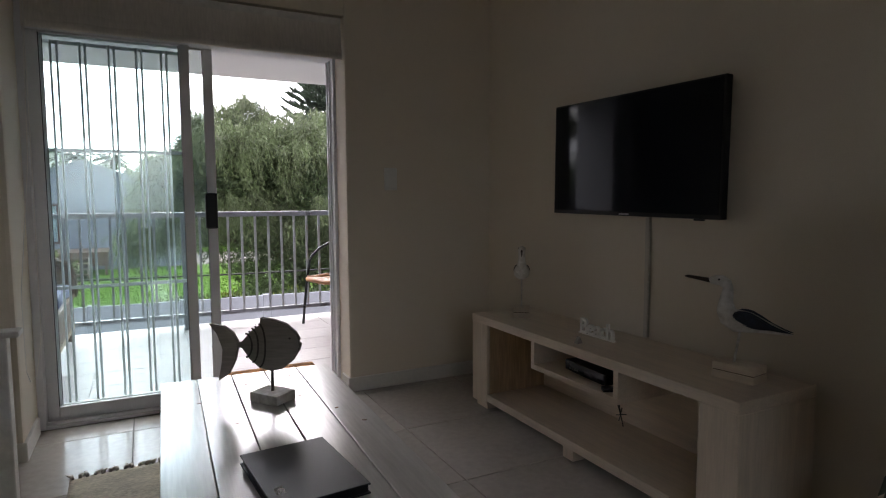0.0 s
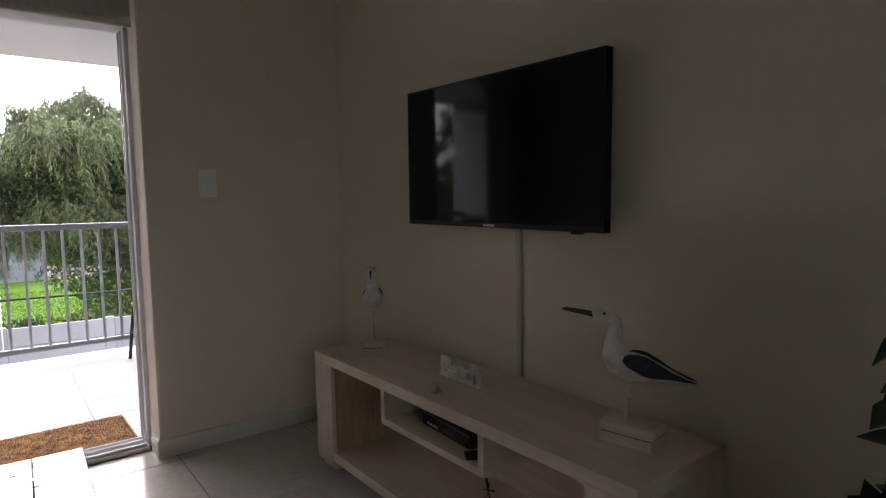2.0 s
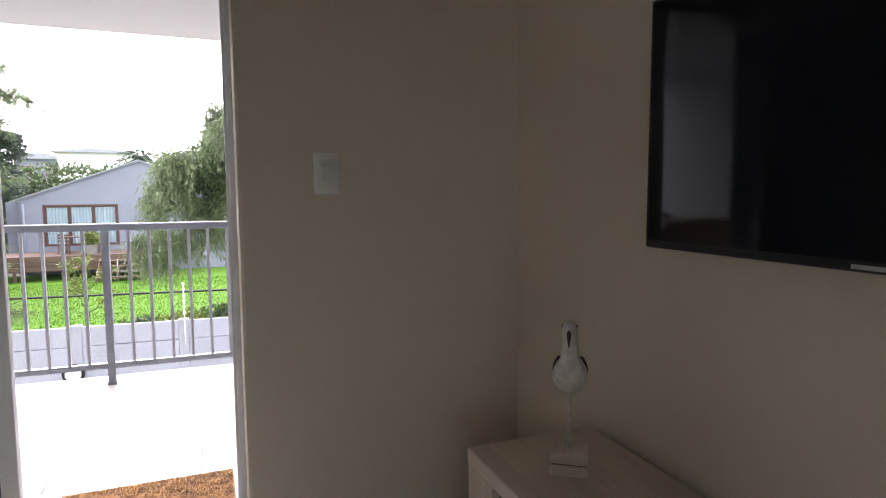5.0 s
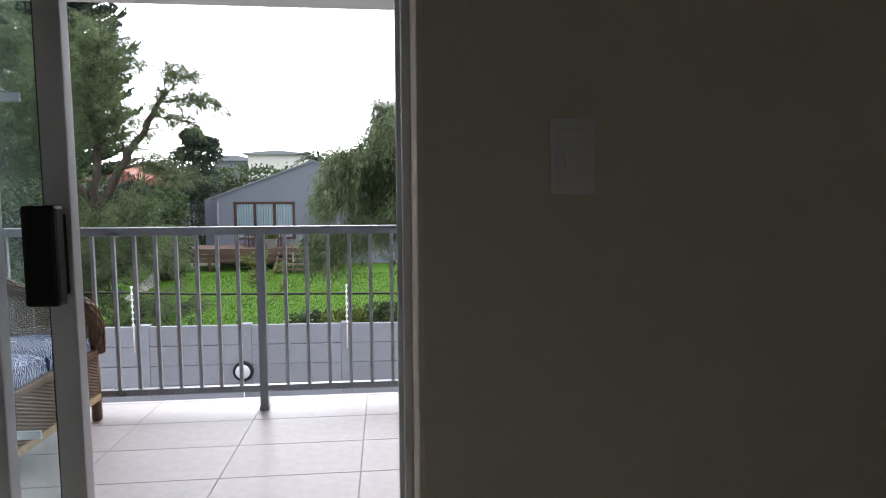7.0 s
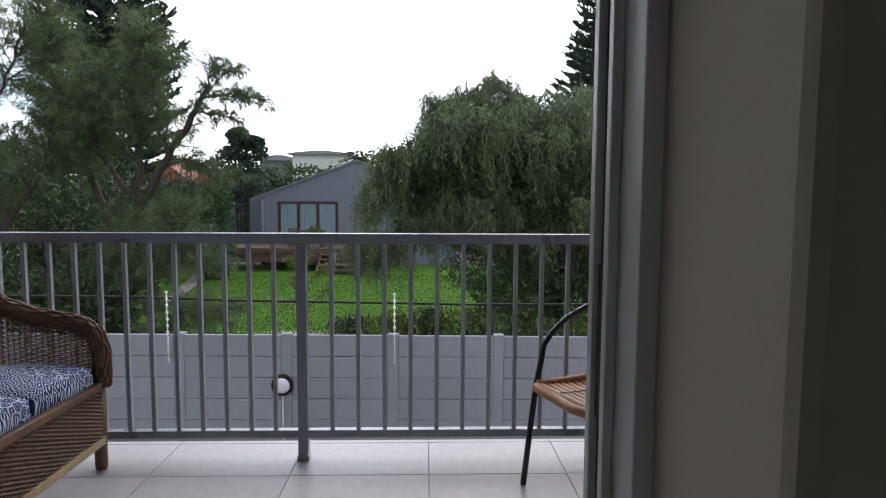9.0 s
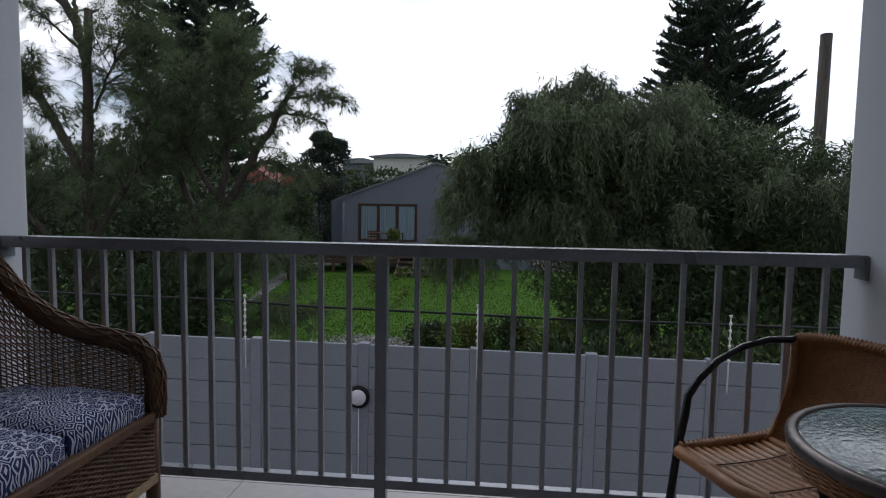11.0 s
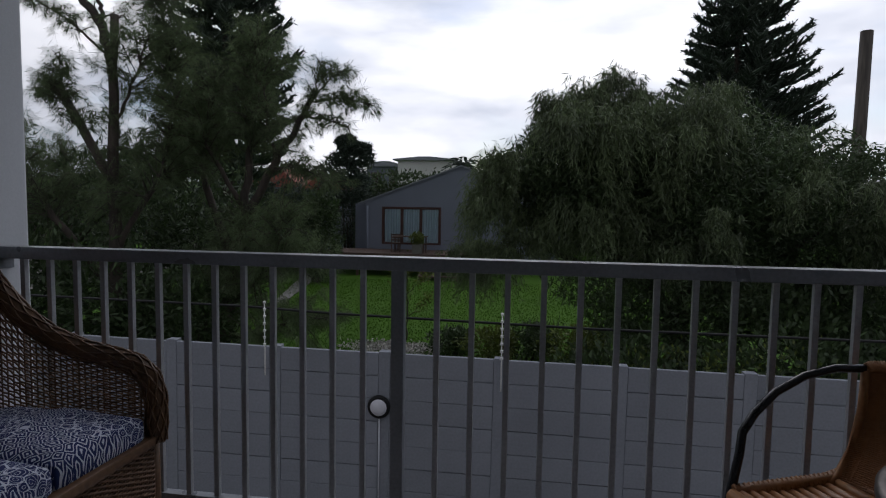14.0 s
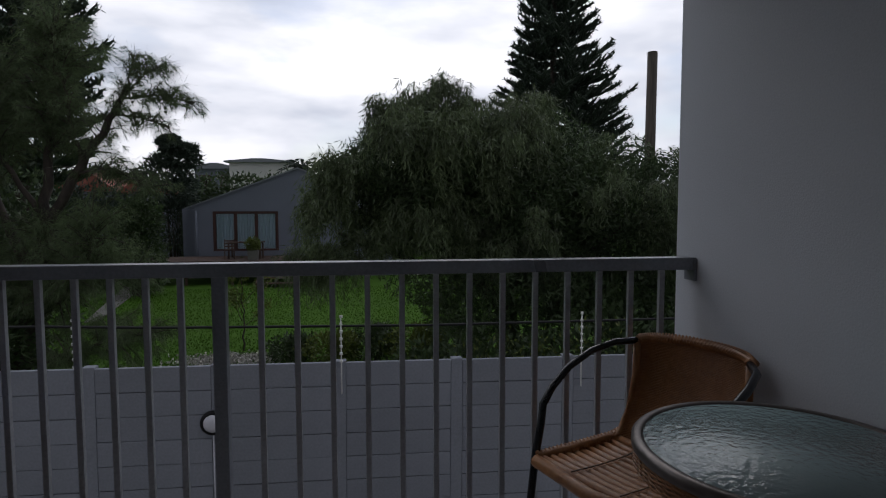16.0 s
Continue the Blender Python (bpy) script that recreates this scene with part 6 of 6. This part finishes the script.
for j in range(3):
    part("back_slat", box_of((-0.18, 0.19, 0.55 + 0.12 * j), (0.18, 0.21, 0.62 + 0.12 * j)), DECKW, gc)
copy_thing(gc, pose(-2.9, 34.3, GZ + 1.04, 0, 0, 195))
tl = thing("trestle", "grey folding trestle on the lawn edge", "trestle", pose(-0.1, 32.0, GZ))
for x in (-0.45, 0.45):
    for s in (-1, 1):
        part("leg", tube(B(), [(x, s * 0.25, 0), (x, 0, 0.95)], 0.025, 6), CONC, tl)
for z in (0.4, 0.9):
    part("bar", tube(B(), [(-0.5, 0.02, z), (0.5, 0.02, z)], 0.022, 6), CONC, tl)


# rising ground with houses and hedges behind
def hill_z(x, y):
    f = max(0.0, min(1.0, (y - 44) / 22))
    g = max(0.0, min(1.0, (y - 66) / 60))
    return GZ - 0.05 + (4.6 + 0.5 * math.sin(x * 0.11)) * f * f * (3 - 2 * f) + 3.0 * g


hb = B()
xs, ys = [-120 + 6 * i for i in range(41)], [43 + 4 * j for j in range(24)]
vv = [[hb.verts.new((x, y, hill_z(x, y) + 0.3 * noise.noise((x * 0.2, y * 0.2, 0)))) for x in xs] for y in ys]
for j in range(len(ys) - 1):
    for i in range(len(xs) - 1):
        hb.faces.new((vv[j][i], vv[j][i + 1], vv[j + 1][i + 1], vv[j + 1][i])).smooth = True
tagged(solid("hillside", hb, GRASS_SOIL), "green rising ground behind the houses", "ground", kind="structure")
P, D = [], []
for i in range(260):
    x, y = rng.uniform(-42, 42), rng.uniform(47, 57)
    r = rng.uniform(0.8, 1.4)
    q, v = in_lobe(150, (x, y, hill_z(x, y) + r * 0.55), (r * 1.2, r, r * 0.8), 0.6)
    P.append(q)
    D.append(v + rng.normal(size=v.shape) * 0.6)
P, D = np.concatenate(P), np.concatenate(D)
bush = foliage("hillside_bushes", P, D, rng.uniform(0.25, 0.5, len(P)), 0.2, LEAFS, None)
tagged(bush, "dense green bushes covering the hillside", "bushes", kind="stuff")


def far_house(label, at, w, d, h, rise, roof, wallm, wins, turn=0):
    o = thing("far_house", label, "house", pose(*at, 0, 0, turn), group="houses on the rise")
    part("wall", box_of((-w / 2, 0, -1.5), (w / 2, d, h)), wallm, o)
    r = B()
    prism(r, [(-w / 2 - 0.4, h), (w / 2 + 0.4, h), (w / 2 + 0.4, h + 0.12), (w * 0.1, h + rise), (-w * 0.1, h + rise), (-w / 2 - 0.4, h + 0.12)], -0.4, d + 0.4, "y")
    part("roof", r, roof, o)
    for i in range(wins):
        x = -w / 2 + w * (i + 0.5) / wins
        wd = part("window", box_of((x - 0.5, -0.04, h - 1.7), (x + 0.5, 0.0, h - 0.6)), WFRAME, o)
        part("pane", box_of((x - 0.42, -0.06, h - 1.62), (x + 0.42, -0.041, h - 0.68)), GLASS, wd)


for x, y, h, w in ((-8.2, 33.0, 4.2, 1.6), (-10.8, 34.0, 4.8, 2.0), (-13.5, 35.0, 5.4, 2.2), (-16.5, 34, 6.2, 2.6)):
    shrub("hedge_tree", "dense dark green hedge tree beside the lawn", (x, y, GZ), [((0, 0, h * 0.5), (w, 1.2, h * 0.52)), ((w * 0.5, 0.2, h * 0.6), (w * 0.6, 1.0, h * 0.42)), ((-w * 0.5, 0, h * 0.45), (w * 0.6, 1.0, h * 0.5))], 5200, 0.24, 0.09, LEAFP, "tree", "hedge trees")
P, D = [], []
for i in range(70):
    x, r = -17 + 26 * i / 69 + rng.uniform(-0.3, 0.3), rng.uniform(0.9, 1.5)
    for zc in (0.3, 1.4, 2.6, 3.6):
        q, v = in_lobe(110, (x, 47.5 + rng.uniform(-0.6, 0.6), GZ + 0.6 + zc + rng.uniform(-0.2, 0.4)), (r * 1.1, r, r * 0.95), 0.6)
        P.append(q)
        D.append(v + rng.normal(size=v.shape) * 0.6)
P, D = np.concatenate(P), np.concatenate(D)
tagged(foliage("hedge", P, D, rng.uniform(0.22, 0.42, len(P)), 0.17, LEAFS, None), "tall dense green hedge behind the grey house", "hedge", kind="stuff")
far_house("white house with a low grey roof on the rise", (-6.4, 62, hill_z(-6, 62)), 5.2, 7, 3.55, 0.35, ROOFG, WHITEW, 0)
far_house("pale house with a grey roof on the rise", (-11.2, 66, hill_z(-11, 66)), 3.8, 6, 3.0, 0.55, ROOFG, HOUSEW, 2)
far_house("house with a steep red tiled roof among trees", (-12.9, 43.5, GZ + 1.5), 2.6, 6, 2.8, 1.25, ROOFR, HOUSEW, 2)
far_house("low house with a red tiled roof among trees", (-10.0, 44.5, GZ + 1.5), 2.2, 5, 2.7, 0.85, ROOFR, HOUSEW, 2)


def palm(at, h):
    t = thing("palm", "dark palm against the skyline", "tree", pose(*at), group="palms on the rise")
    part("trunk", tube(B(), [(0, 0, 0), (0, 0, h)], [0.2, 0.14], 8), BARK, t)
    P, D = [], []
    for i in range(22):
        a, e = i * 2.4, 0.9 - 1.5 * i / 22
        o = np.array([math.cos(a), math.sin(a), 0])
        f = np.linspace(0.1, 1, 26)[:, None]
        line = np.array([0, 0, h]) + (o * math.cos(e) + np.array([0, 0, math.sin(e)])) * f * 1.7 - np.array([0, 0, 0.7]) * f * f
        for s in (-1, 1):
            P.append(line)
            D.append(o[None] * 0.6 + s * np.array([[-o[1], o[0], 0]]) + np.array([[0, 0, -0.3]]) + 0 * f)
    foliage("fronds", np.concatenate(P), np.concatenate(D), 0.42, 0.07, LEAFP, t)


palm((0.6, 52, hill_z(0.6, 52) - 0.2), 5.15)
palm((-1.8, 53, hill_z(-1.8, 53) - 0.2), 5.1)

# ---- floor tiles ----
def tile_field(parent, name, xs, ys, z, w, d, x_off, y_off, gap, material):
    cache = {}
    i0, i1 = math.floor((xs[0] - x_off) / w), math.ceil((xs[1] - x_off) / w)
    j0, j1 = math.floor((ys[0] - y_off) / d), math.ceil((ys[1] - y_off) / d)
    for i in range(i0, i1):
        for j in range(j0, j1):
            x0, x1 = max(xs[0], x_off + i * w + gap / 2), min(xs[1], x_off + (i + 1) * w - gap / 2)
            y0, y1 = max(ys[0], y_off + j * d + gap / 2), min(ys[1], y_off + (j + 1) * d - gap / 2)
            if x1 - x0 < 0.02 or y1 - y0 < 0.02:
                continue
            key = (round(x1 - x0, 3), round(y1 - y0, 3))
            if key not in cache:
                ob = part(name, bx(B(), (0, 0, -0.008), (x1 - x0, y1 - y0, 0), 0.0015), material, parent)
                cache[key] = ob.data
            else:
                ob = new(name, cache[key])
                ob.parent = parent
            ob.location = (x0, y0, z)


tile_field(floor, "tile", (-0.2, RX), (-0.2, 6.78), 0.0, 0.6, 0.6, 3.615, 5.985, 0.005, TILE)
tile_field(bfloor, "tile", (BX0, BX1), (DY1 - 0.05, 9.21), -0.006, 0.6, 0.338, 2.175, 8.5, 0.0035, BTILE)
